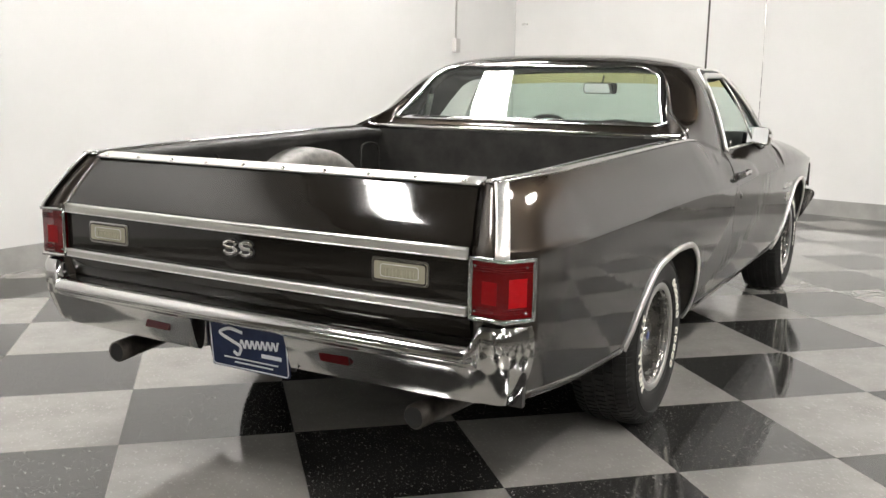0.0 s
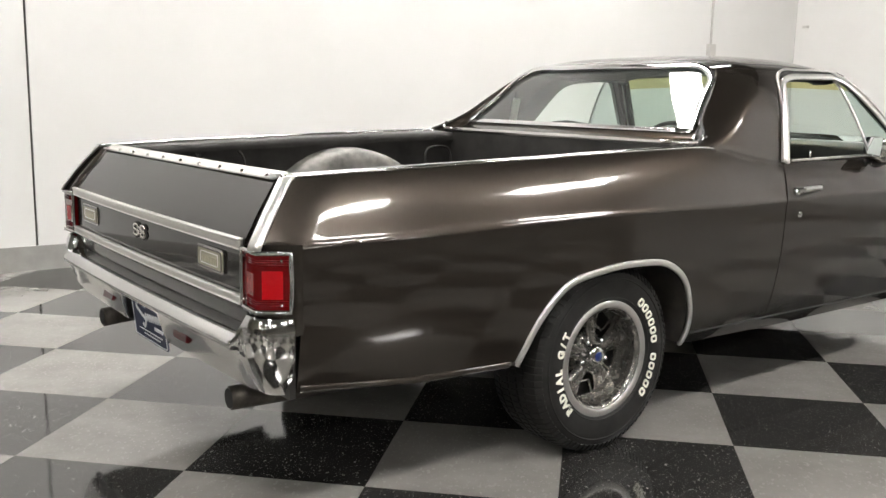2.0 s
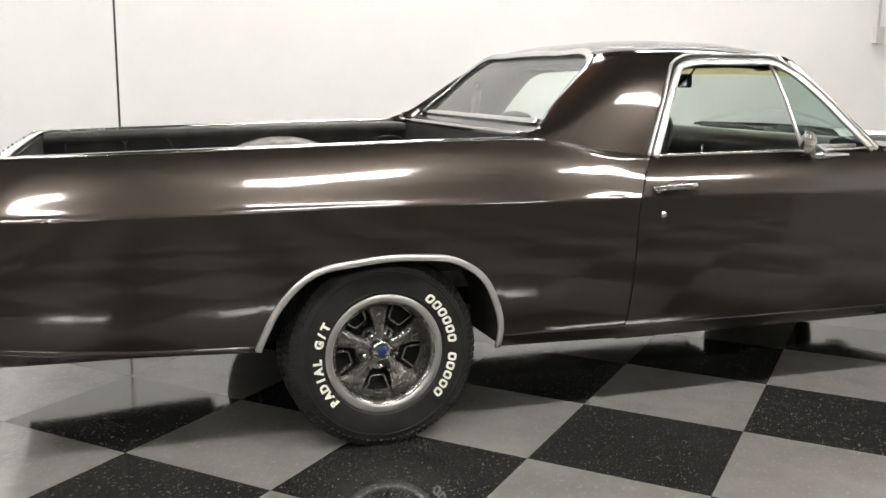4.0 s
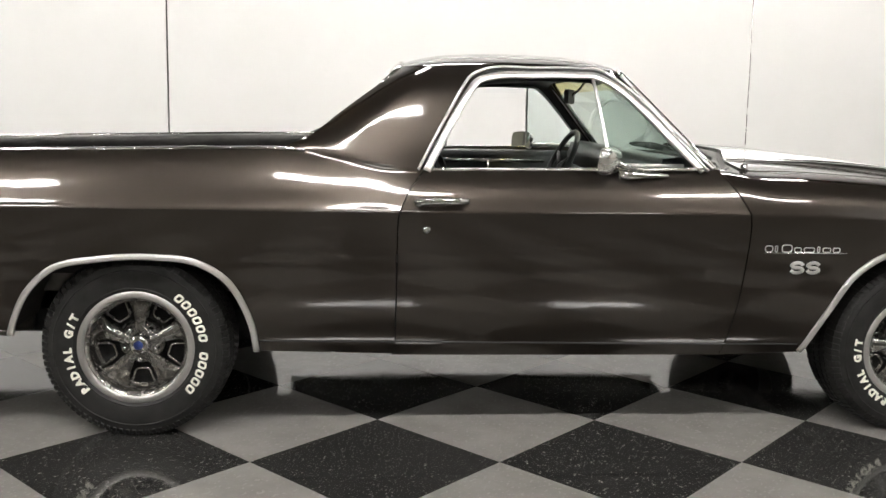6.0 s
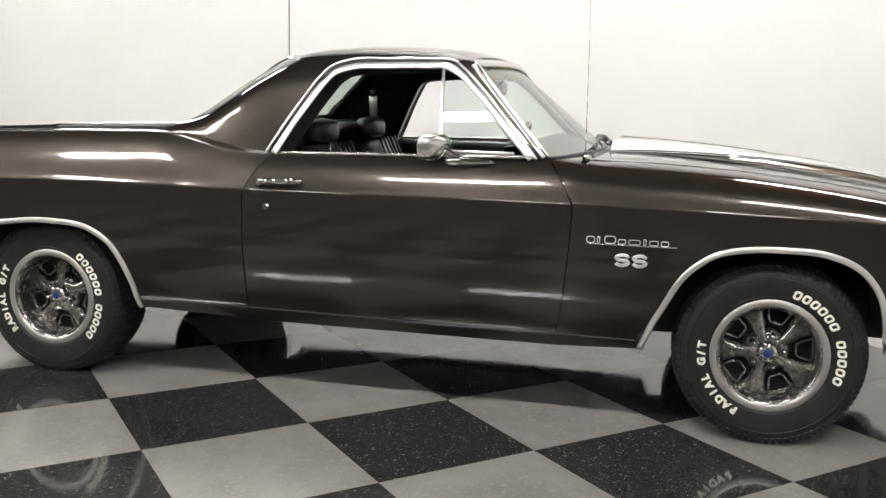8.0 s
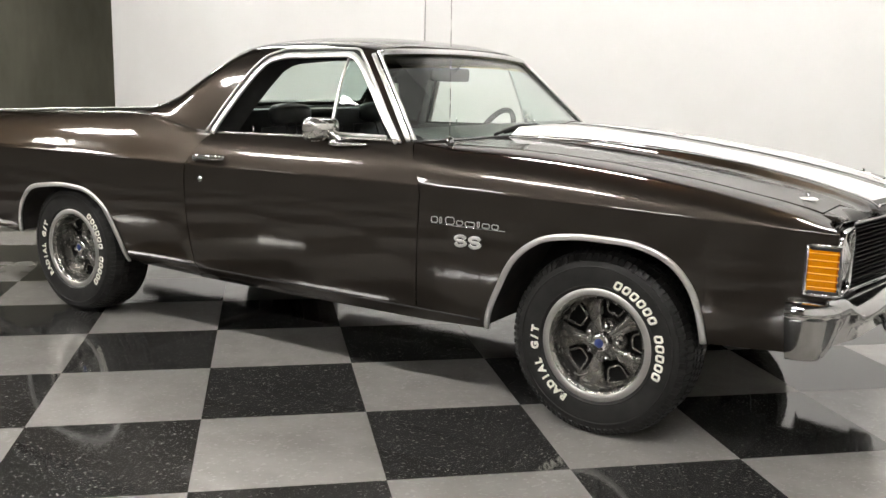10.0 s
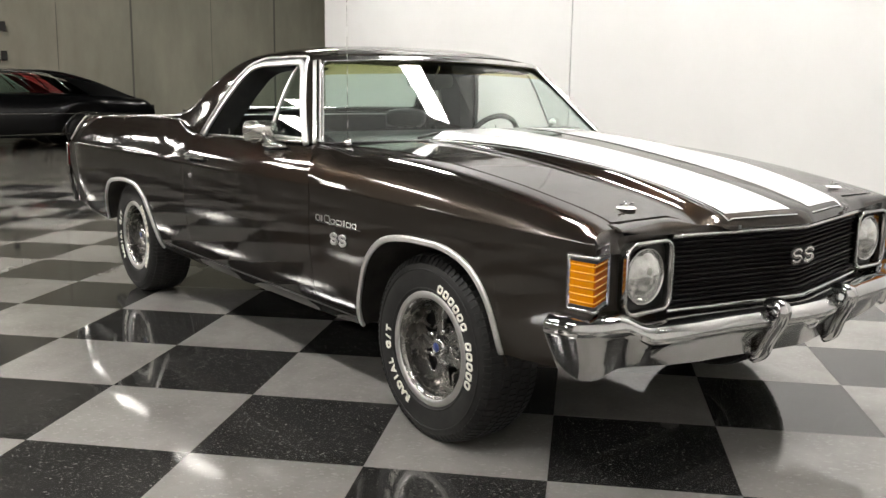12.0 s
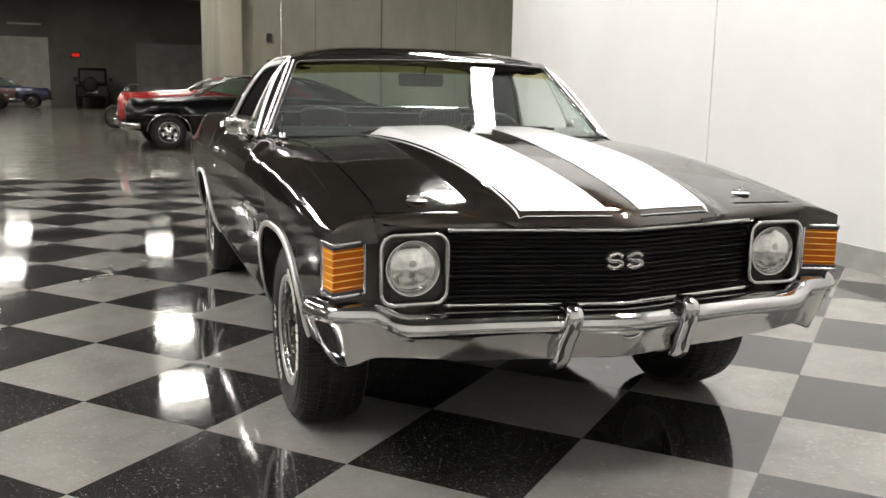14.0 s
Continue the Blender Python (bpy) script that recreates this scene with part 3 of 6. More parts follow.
feet = [col[-1] for y, col in zip(bed_cols, bed) if y >= 0.5]
sail = []
for xb, y0, zb in feet:
    u = (y0 - feet[0][1]) / (feet[-1][1] - feet[0][1])
    col = []
    for r in np.linspace(0, 1, 26) ** 1.25:
        z = zb + (1.365 - zb) * r
        ya, yb = float(curve(SAIL, z)), float(curve(WINDOW_REAR, z))
        w = min(1.0, r * 5)
        w = w * (2 - w)
        y = y0 * (1 - w) + (ya + (yb - ya) * u) * w
        x = float(curve(G, z)) + (xb - float(curve(G, zb))) * (1 - r) ** 3 + 0.010 * math.sin(math.pi * u) * math.sin(math.pi * r * r) - sail_inset(y - ya, r)
        col.append((x, y, z))
    sail.append(col)
sail = np.array(sail)
for s in (1, -1):
    bm = bmesh.new()
    for P in (bed, sail):
        me = grid("quarter", P if s > 0 else mirrored(P), flip=s > 0)
        bm.from_mesh(me)
        bpy.data.meshes.remove(me)
    bmesh.ops.remove_doubles(bm, verts=bm.verts, dist=0.0004)
    thick(part("quarter_panel", bm, PAINT, car, "quarter panel sweeping up into the cab's sail"), 0.012, -1)

ROOF_MID = [(0.94, 1.384), (0.99, 1.402), (1.06, 1.42), (1.2, 1.437), (1.45, 1.442), (1.62, 1.435), (1.74, 1.416), (1.84, 1.382)]
us = np.sin(np.linspace(-math.pi / 2, math.pi / 2, 31))
roof = []
for v in np.linspace(0, 1, 26):
    row = []
    for u in us:
        ya, yb = 0.952 + 0.015 * (1 - u * u), 1.772 + 0.045 * (1 - u * u)
        y = ya + (yb - ya) * v
        mid = float(curve(ROOF_MID, y - (0.06 * (1 - u * u)) * v * 0.3))
        edge = 1.362 - 0.012 * v
        half = 0.662 - sail_inset(v * 0.82, 1.0)
        row.append((half * u, y, edge + (mid - edge) * (1 - abs(u) ** 3.4) ** 0.6))
    roof.append(row)
roof_ob = part("roof", grid("roof", roof, flip=False), PAINT, car)
thick(roof_ob, 0.014, -1)
part("headliner", grid("headliner", np.array(roof) * [0.97, 1, 1] + [0, 0, -0.03]), VINYL, car)

# rear window, recessed between the sails
def rear_glass(u, r):
    z = 1.105 + r * (0.25 + 0.018 * (1 - u * u))
    return np.array([u * (0.695 - 0.12 * r), 0.676 + 0.272 * r - 0.004 * (1 - u * u), z])


pane = [[rear_glass(u, r) for u in np.linspace(-1, 1, 15)] for r in np.linspace(0, 1, 6)]
part("rear_window", grid("rear_window", pane), GLASS, car, "tinted rear window glass")
inner = []
for r in np.linspace(0, 1, 14):
    z = 1.06 + r * 0.30
    g = rear_glass(1, (z - 1.105) / 0.25)
    a = np.array([float(curve(G, z)) - 0.004 + (0.0 if z > 1.1 else -0.01) - sail_inset(0, (z - 1.054) / 0.311), float(curve(SAIL, z)) + 0.004, z])
    g[2] = z
    inner.append([a, a * 0.5 + g * 0.5 + [-0.012, 0, 0], g + [0.012, 0, 0]])
pair("sail_inner", np.array(inner), PAINT)
edge = smooth_path([rear_glass(-1, 0), rear_glass(-1, 0.5), rear_glass(-1, 0.9), rear_glass(-0.93, 1.0), rear_glass(-0.5, 1.0), rear_glass(0, 1.0), rear_glass(0.5, 1), rear_glass(0.93, 1.0), rear_glass(1, 0.9), rear_glass(1, 0.5), rear_glass(1, 0)], 60)
part("rear_window_trim", sweep(edge + [0, -0.008, 0.007], slab(0.006, 0.015), (0, -0.75, 0.66)), CHROME, car, "chrome rear window surround")
low = np.array([rear_glass(u, 0) for u in np.linspace(-1, 1, 15)])
part("rear_window_trim", sweep(low + [0, -0.006, 0.003], slab(0.008, 0.012), (0, -0.75, 0.66)), CHROME, car)
deck = np.array([[(u * w, y - 0.004 * (1 - u * u) * k, z) for u in np.linspace(-1, 1, 13)] for w, y, z, k in ((0.74, 0.585, 1.03, 0), (0.74, 0.59, 1.058, 0), (0.74, 0.598, 1.064, 0), (0.73, 0.62, 1.068, .5), (0.72, 0.655, 1.088, 1), (0.71, 0.675, 1.11, 1))])
part("rear_deck", grid("deck", deck), PAINT, car)
part("deck_trim", sweep([(x, 0.588, 1.062) for x in np.linspace(-0.745, 0.745, 12)], slab(0.012, 0.009), (0, 0, 1)), CHROME, car, "chrome strip along the front of the bed")
for s in (-1, 1):
    line = smooth_path([(s * 0.745, 0.588, 1.064), (s * 0.80, 0.575, 1.072), (s * 0.815, 0.60, 1.098)], 10)
    part("deck_corner_trim", sweep(line, oval(0.009, 0.008), (0, 0, 1)), CHROME, car)

# bed rails, inner walls and floor
def rail_line(s, inset):
    return np.array([(s * (float(curve(tb[:, [0, 1]], y)) - inset), y, float(curve(tb[:, [0, 2]], y)) + 0.003) for y in np.concatenate([[-1.19], np.linspace(-1.16, 0.60, 40)])])


for s in (1, -1):
    part("bed_rail", sweep(rail_line(s, 0.018), slab(0.022, 0.006, 0.7), (1, 0, 0)), CHROME, car, "chrome bed rail")
    cap = []
    for y in np.linspace(-1.17, 0.585, 30):
        x, z = float(curve(tb[:, [0, 1]], y)), float(curve(tb[:, [0, 2]], y))
        cap.append([(s * (x - 0.03), y, z), (s * 0.745, y, z - 0.004), (s * 0.735, y, z - 0.012), (s * 0.732, y, z - 0.045), (s * 0.75, y, z - 0.052), (s * 0.752, y, 0.60)])
    part("bed_wall", grid("bed_wall", cap, flip=s < 0), LINER, car, "black lined inner wall of the bed")
    for i, (y0, y1) in enumerate(((-1.04, -0.80), (-0.78, -0.59), (0.43, 0.56))):
        w = np.array([(s * 0.747, y0, 0.80), (s * 0.747, y1, 0.80), (s * 0.747, y1, 0.965), (s * 0.747, y0, 0.965), (s * 0.747, y0, 0.80)])
        part("pressed_rib", sweep(smooth_path(w, 40), oval(0.006, 0.006, 6), (1, 0, 0)), LINER, car)
    hump = []
    for a in np.linspace(0, math.pi, 22):
        r, cy, cz = 0.50, -0.06, 0.485
        hump.append([(s * x, cy + r * k * math.cos(a), cz + r * k * math.sin(a)) for x, k in ((0.75, 1.0), (0.66, 0.985), (0.63, 0.95), (0.618, 0.9), (0.622, 0.87), (0.622, 0.4), (0.622, 0.0))])
    part("wheel_hump", grid("hump", hump), WORN, car, "grey-worn inner wheel housing in the bed")
part("bed_floor", box(-0.76, 0.76, -1.17, 0.60, 0.58, 0.60), LINER, car)
part("bed_front_wall", box(-0.75, 0.75, 0.585, 0.60, 0.60, 1.055), LINER, car)

# ---- tailgate and rear face ----
GATE_Z = [(0.61, -1.27), (0.66, -1.29), (0.835, -1.289), (0.85, -1.281), (0.90, -1.248), (0.95, -1.210), (0.985, -1.183), (1.0, -1.170)]
gate = []


def gate_half(z):
    return float(np.interp(z, [0.8, 0.86, 1.0], [0.768, 0.764, 0.728]))


for x in np.linspace(-0.755, 0.755, 21):
    gate.append([(x * gate_half(z) / 0.755, float(np.interp(z, [g[0] for g in GATE_Z], [g[1] for g in GATE_Z])) - 0.012 * (1 - (x / 0.755) ** 2), z) for z in np.concatenate([np.linspace(0.60, 0.84, 6), np.linspace(0.85, 1.0, 12)])])
gate_ob = part("tailgate", grid("tailgate", gate, flip=True), GATE, car, "dark tailgate with two bright strips")
thick(gate_ob, 0.02, -1)
for z, h in ((0.83, 0.016), (0.678, 0.013)):
    line = np.array([(x, -1.298 - 0.012 * (1 - (x / 0.755) ** 2), z) for x in np.linspace(-0.764, 0.764, 24)])
    strip_ob = part("tailgate_strip", sweep(line, slab(h, 0.007), (0, 0, 1)), GREY_TRIM, gate_ob, "ribbed satin strip")
    for dz, w in ((h * 0.72, 0.0042), (-h * 0.82, 0.0022)):
        part("strip_rib", sweep(line + [0, -0.006, dz], oval(w, 0.004, 8), (0, 0, 1)), SATIN_TRIM, strip_ob)
part("gate_inner", box(-0.735, 0.735, -1.165, -1.14, 0.6, 0.995), LINER, car)
top_strip = np.array([(x, -1.163 - 0.008 * (1 - (x / 0.75) ** 2), 1.004) for x in np.linspace(-0.735, 0.735, 20)])
part("gate_top_strip", sweep(top_strip, slab(0.025, 0.003), (0, 0.95, 0.3)), SATIN_TRIM, gate_ob, "bright strip with screws along the tailgate's top")
for i in range(10):
    x = -0.69 + 1.38 * i / 9
    part("screw", moved(lathe([(0.0, 0.004), (0.005, 0.003), (0.007, 0.0), (0.007, -0.004)], 10), Matrix.Translation((x, -1.182 - 0.008 * (1 - (x / 0.75) ** 2), 1.003)) @ Matrix.Rotation(radians(90), 4, "Z") @ Matrix.Rotation(radians(0), 4, "Y") @ Matrix.Rotation(math.pi, 4, "Z")), STEEL, gate_ob)


def emblem(parent, put, size, name="emblem"):
    """Two hooked bright shapes side by side on a dark backing."""
    for k in (-1, 1):
        s = size
        cx = k * 0.55 * s
        line = smooth_path([(cx + 0.40 * s, 0.17 * s), (cx + 0.30 * s, 0.265 * s), (cx - 0.25 * s, 0.265 * s), (cx - 0.40 * s, 0.16 * s), (cx - 0.28 * s, 0.05 * s), (cx + 0.28 * s, -0.05 * s), (cx + 0.40 * s, -0.16 * s), (cx + 0.25 * s, -0.265 * s), (cx - 0.30 * s, -0.265 * s), (cx - 0.40 * s, -0.17 * s)], 40)
        n = np.array(put(0, 0, 1.0)) - np.array(put(0, 0, 0.0))
        ob = part(name, sweep([put(a, b, 0.0045) for a, b in line], slab(0.002, (0.11 if parent is car else 0.088) * s, 0.2), n), SATIN_TRIM if parent is car else STEEL, parent, "small bright emblem shape")
        part("backing", sweep([put(a, b, 0.0015) for a, b in line], slab(0.0015, 0.15 * s, 0.2), n), BLACK, ob if parent is car else parent)


emblem(gate_ob, lambda a, b, d: (a, -1.302 - d, 0.768 + b), 0.057)
for s in (-1, 1):
    lamp = part("reversing_lamp", moved(joined(prism(rounded(0.091, 0.035, 0.012), 0.006, lambda a, b, d: (a, -d, b))), Matrix.Translation((s * 0.562, -1.293, 0.76))), CHROME, gate_ob, "clear ribbed reversing lamp in a chrome bezel")
    part("lens", moved(prism(rounded(0.085, 0.029, 0.008), 0.006, lambda a, b, d: (a, -d, b)), Matrix.Translation((s * 0.562, -1.296, 0.76))), LENS_CLEAR, lamp)
    part("lens_border", sweep([(s * 0.562 + a, -1.3025, 0.76 + b) for a, b in rounded(0.083, 0.027, 0.008)], slab(0.0008, 0.0022), (0, 1, 0), closed=True), SOOT, lamp)
    part("lens_border", sweep([(s * 0.562 + a, -1.3025, 0.76 + b) for a, b in rounded(0.06, 0.017, 0.008)], slab(0.0008, 0.0012), (0, 1, 0), closed=True), GREY_TRIM, lamp)
    for i in range(9):
        part("rib", moved(box(-0.0018, 0.0018, -0.004, 0.0, -0.016, 0.004), Matrix.Translation((s * 0.562 + (i - 4) * 0.011, -1.3015, 0.762))), LENS_CLEAR, lamp)

# body-coloured corner posts, lamps at the corners
for s in (1, -1):
    post, edge = [], []
    for z in np.linspace(0.826, 1.003, 16):
        yb = float(np.interp(z, [g[0] for g in GATE_Z], [g[1] for g in GATE_Z]))
        xe, ye = (float(v) for v in tail_edge(z))
        xi = gate_half(z) + 0.007
        edge.append((xe, ye, z))
        post.append([(s * (xi - 0.002), yb + 0.04, z), (s * xi, yb, z), (s * (xi + xe) / 2, (yb + ye) / 2 - 0.001, z), (s * xe, ye, z), (s * (xe + 0.004), ye + 0.012, z)])
    part("corner_post", grid("post", post, flip=s < 0), PAINT, car, "dark corner post beside the tailgate")
    low = [[(s * x, y, z) for x, y in ((0.762, -1.25), (0.78, -1.285), (0.872, -1.29), (0.9165, -1.232), (0.9235, -1.198))] for z in (0.60, 0.828, 0.8415)]
    part("lamp_housing", grid("lamp_housing", low, flip=s < 0), PAINT, car)
    ribbon_line = np.array([(s * (q[0] + 0.004), q[1] - 0.003, q[2]) for q in edge] + [(s * 0.793, -1.168, 1.009)])
    part("corner_trim", sweep(ribbon_line, slab(0.005, 0.019, 0.8), (s * 0.55, -0.68, 0.48)), SATIN_TRIM, car, "chrome corner strip running into the bed rail")
    # lamp: a lens folded round the corner, framed in chrome
    foot = [(0.778, -1.298), (0.876, -1.308), (0.926, -1.232)]
    lens = np.array([[(s * x, y, z) for x, y in foot] for z in np.linspace(0.672, 0.815, 8)])
    light = part("tail_lamp", grid("lens", lens, flip=s > 0), LENS_RED, car, "red wrap-round tail lamp in a chrome frame")
    thick(light, 0.012, 1)
    bright = np.array([[(s * (0.884 + 0.03 * k), -1.2970 + 0.0456 * k, z) for k in (0, 1)] for z in np.linspace(0.70, 0.775, 6)])
    part("reflector", grid("bright", bright, flip=s > 0), LENS_RED2, light, "brighter red reflector")
    lit = np.array([[(s * (0.81 + 0.045 * k), -1.3023 - 0.0046 * k, z) for k in (0, 1)] for z in np.linspace(0.705, 0.765, 6)])
    part("reflector", grid("lit", lit, flip=s > 0), LENS_RED3, light, "red reflector")
    for z in (0.683, 0.689, 0.695, 0.791, 0.797, 0.803):
        part("lens_rib", sweep([(s * x, y - 0.001, z) for x, y in foot], oval(0.0016, 0.0016, 6), (0, 0, 1)), LENS_RED, light)
    for (x, y), z in [(q, z) for q in ((0.79, -1.301), (0.913, -1.254)) for z in (0.684, 0.803)]:
        part("lens_screw", moved(lathe([(0, 0.004), (0.003, 0.003), (0.004, 0)], 10), Matrix.Translation((s * x, y, z)) @ Matrix.Rotation(radians(-90), 4, "Z")), CHROME, light)
    ring = [(s * x, y - 0.003, 0.665) for x, y in foot] + [(s * 0.926, -1.231, 0.74)] + [(s * x, y - 0.003, 0.822) for x, y in foot[::-1]] + [(s * 0.776, -1.302, 0.74)]
    ring = np.array([np.array(ring[i]) * (1 - k) + np.array(ring[(i + 1) % len(ring)]) * k for i in range(len(ring)) for k in np.linspace(0, 1, 5)[:-1]])
    part("lamp_frame", sweep(ring, slab(0.005, 0.0055), (s * 0.5, -0.85, 0), closed=True), CHROME, light, "chrome frame")
part("rear_panel", box(-0.9, 0.9, -1.228, -1.21, 0.42, 0.66), SATIN, car)


# ---- bumpers ----
def bumper(path, profile_at, name, label):
    """profile_at(x) gives a closed outline (out, z) at each place of the path; out is away from the car."""
    P = []
    path = np.asarray(path, float)
    tan = np.gradient(path, axis=0)
    tan /= np.linalg.norm(tan, axis=1)[:, None]
    for (x, y), t in zip(path, tan):
        out = np.array([t[1], -t[0]])
        P.append([(x + out[0] * o, y + out[1] * o, z) for o, z in profile_at(x)])
    P = np.array(P)
    n, m = P.shape[:2]
    me = grid(name, P, close_v=True)
    v = [tuple(q.co) for q in me.vertices]
    f = [tuple(q.vertices) for q in me.polygons] + [tuple(range(m))[::-1], tuple(range((n - 1) * m, n * m))]
    me = data(name, v, f)
    bm = bmesh.new()
    bm.from_mesh(me)
    bmesh.ops.recalc_face_normals(bm, faces=bm.faces)
    bm.to_mesh(me)
    bm.free()
    return part(name, me, CHROME, car, label, 40)


def rear_profile(x):
    k = float(np.clip((abs(x) - 0.778) / 0.036, 0, 1))          # plain raised end caps
    k = k * k * (3 - 2 * k)
    low = 0.53 if abs(x) < 0.182 else 0.425                      # notch for the plate
    mid = [(-0.03, low + 0.02), (-0.02, low), (-0.006, low + 0.003), (0.004, max(low + 0.006, 0.45)), (0.016, max(low + 0.008, 0.49)), (0.027, max(low + 0.01, 0.525)), (0.032, max(low + 0.011, 0.533)), (0.050, 0.542), (0.060, 0.549), (0.0635, 0.560), (0.060, 0.573), (0.048, 0.585), (0.028, 0.594), (-0.02, 0.600), (-0.055, 0.590)]
    cap = [(-0.03, 0.445), (-0.024, 0.428), (-0.012, 0.430), (0.0, 0.45), (0.014, 0.485), (0.027, 0.522), (0.030, 0.533), (0.032, 0.545), (0.034, 0.560), (0.036, 0.580), (0.036, 0.605), (0.034, 0.628), (0.025, 0.647), (0.0, 0.656), (-0.03, 0.656)]
    return [(a * (1 - k) + c * k, b * (1 - k) + d * k) for (a, b), (c, d) in zip(mid, cap)]


line = [(-0.8925, -1.222), (-0.8915, -1.231), (-0.889, -1.240), (-0.876, -1.264), (-0.852, -1.279), (-0.832, -1.283)]
line = [tuple(q) for q in smooth_path(line, 24)] + [(x, -1.2835) for x in (-0.82, -0.814, -0.806, -0.798, -0.79, -0.785, -0.778)]
line = line + [(x, -1.284 - 0.014 * (1 - (x / 0.79) ** 2)) for x in sorted([*np.linspace(-0.77, 0.77, 24), -0.1835, -0.1805, 0.1805, 0.1835])] + [(-x, y) for x, y in line[::-1]]
rear_bumper = bumper(line, rear_profile, "rear_bumper", "chrome rear bumper with raised ends")
for s in (-1, 1):
    part("side_reflector", moved(prism([(-0.055, 0.017), (0.05, 0.017), (0.058, -0.017), (-0.04, -0.017)] if s > 0 else [(-0.05, 0.017), (0.055, 0.017), (0.04, -0.017), (-0.058, -0.017)], 0.012, lambda a, b, d: (a, -d, b)), Matrix.Translation((s * 0.34 + 0.012, -1.304, 0.492)) @ Matrix.Rotation(radians(-13), 4, "X")), LENS_DARK, rear_bumper, "small dark red reflector")
    part("bumper_bolt", moved(lathe([(0, 0.006), (0.008, 0.004), (0.011, 0)], 12), Matrix.Translation((s * 0.56, -1.298, 0.505)) @ Matrix.Rotation(radians(-90), 4, "Z")), CHROME, rear_bumper)
part("plate_recess", moved(prism([(-0.2, 0.045), (0.2, 0.045), (0.165, -0.10), (-0.165, -0.10)], 0.01, lambda a, b, d: (a, -d, b)), Matrix.Translation((0, -1.242, 0.50))), SATIN, rear_bumper)
plate = part("number_plate", moved(prism(rounded(0.153, 0.077, 0.012), 0.004, lambda a, b, d: (a, -d, b)), Matrix.Translation((0.022, -1.288, 0.463)) @ Matrix.Rotation(radians(6), 4, "X")), NAVY, rear_bumper, "navy dealer plate with pale script bars")
for s in (-1, 1):
    side = [[(s * (0.215 - 0.045 * k), -1.30 + 0.055 * k, z) for k in np.linspace(0, 1, 6) ** 1.5] for z in (0.43, 0.47, 0.51, 0.54)]
    part("plate_fairing", grid("fairing", side, flip=s > 0), CHROME, rear_bumper, "scooped chrome beside the plate")
PM = Matrix.Translation((0.022, -1.2925, 0.463)) @ Matrix.Rotation(radians(6), 4, "X")


def on_plate(a, b):
    q = PM @ Vector((a, -0.001, b))
    return tuple(q)


part("plate_border", sweep([on_plate(a, b) for a, b in rounded(0.148, 0.072, 0.01)], slab(0.001, 0.0018), (0, -1, 0), closed=True), PRINT, plate)
swash = smooth_path([(-0.02, 0.045), (-0.075, 0.052), (-0.11, 0.035), (-0.07, 0.015), (-0.03, -0.005), (-0.045, -0.03), (-0.06, -0.02)], 30)
part("plate_swash", sweep([on_plate(a, b) for a, b in swash], slab(0.001, 0.005), (0, -1, 0)), PRINT, plate, "pale swash")
wave = [(-0.03 + 0.15 * i / 44, 0.008 + 0.014 * math.sin(i * 1.05) + 0.012 * i / 44) for i in range(45)]
part("plate_script", sweep([on_plate(a, b) for a, b in wave], slab(0.001, 0.0032), (0, -1, 0)), PRINT, plate, "pale script shape")
for a0, a1, b, h in ((0.05, 0.125, -0.018, 0.006), (-0.10, 0.11, -0.042, 0.0022), (-0.06, 0.09, -0.055, 0.0022)):
    part("plate_bar", sweep([on_plate(a0, b), on_plate(a1, b)], slab(0.001, h), (0, -1, 0)), PRINT, plate)


def front_profile(x):
    k = np.clip((abs(x) - 0.70) / 0.08, 0, 1)
    top, bot = 0.57 + 0.038 * k, float(np.interp(abs(x), [0, 0.45, 0.70, 0.78, 0.86], [0.408, 0.41, 0.43, 0.43, 0.40]))
    k2 = 0.03 * float(np.clip((abs(x) - 0.84) / 0.08, 0, 1))
    return [(-0.04 - k2, bot + 0.02), (-0.022 - k2, bot), (-0.010 - k2, bot + 0.006), (0.008 - 0.6 * k2, bot + 0.06), (0.03, top - 0.07), (0.034, top - 0.062), (0.05 - 0.012 * k, top - 0.055), (0.054 - 0.012 * k, top - 0.035), (0.045 - 0.01 * k, top - 0.018), (0.02, top - 0.004), (-0.03, top), (-0.06, top - 0.01)]


fl = [(0.932, 3.585), (0.932, 3.60), (0.928, 3.625), (0.912, 3.66), (0.875, 3.69), (0.82, 3.705), (0.76, 3.715), (0.70, 3.735), (0.6, 3.755), (0.5, 3.765), (0.42, 3.772), (0.3, 3.79), (0.2, 3.808), (0.1, 3.826), (0.03, 3.838)]
fl = smooth_path(fl, 44)
front_bumper = bumper(np.concatenate([fl, mirrored(fl)[::-1]]), front_profile, "front_bumper", "chrome front bumper with two guards")
for s in (-1, 1):
    g = smooth_path([(s * 0.203, 3.825, 0.582), (s * 0.203, 3.86, 0.585), (s * 0.204, 3.88, 0.572), (s * 0.206, 3.875, 0.535), (s * 0.209, 3.858, 0.5), (s * 0.212, 3.84, 0.465), (s * 0.215, 3.814, 0.408), (s * 0.215, 3.795, 0.396)], 28)
    guard = part("bumper_guard", sweep(g, slab(0.029, 0.017, 0.75), (1, 0, 0)), CHROME, front_bumper, "chrome bumper guard")
part("tow_slot", sweep(smooth_path([(-0.045, 3.864, 0.505), (-0.03, 3.862, 0.487), (0.03, 3.862, 0.487), (0.045, 3.864, 0.505)], 16), oval(0.004, 0.004, 8), (0, 1, 0)), CHROME, front_bumper)

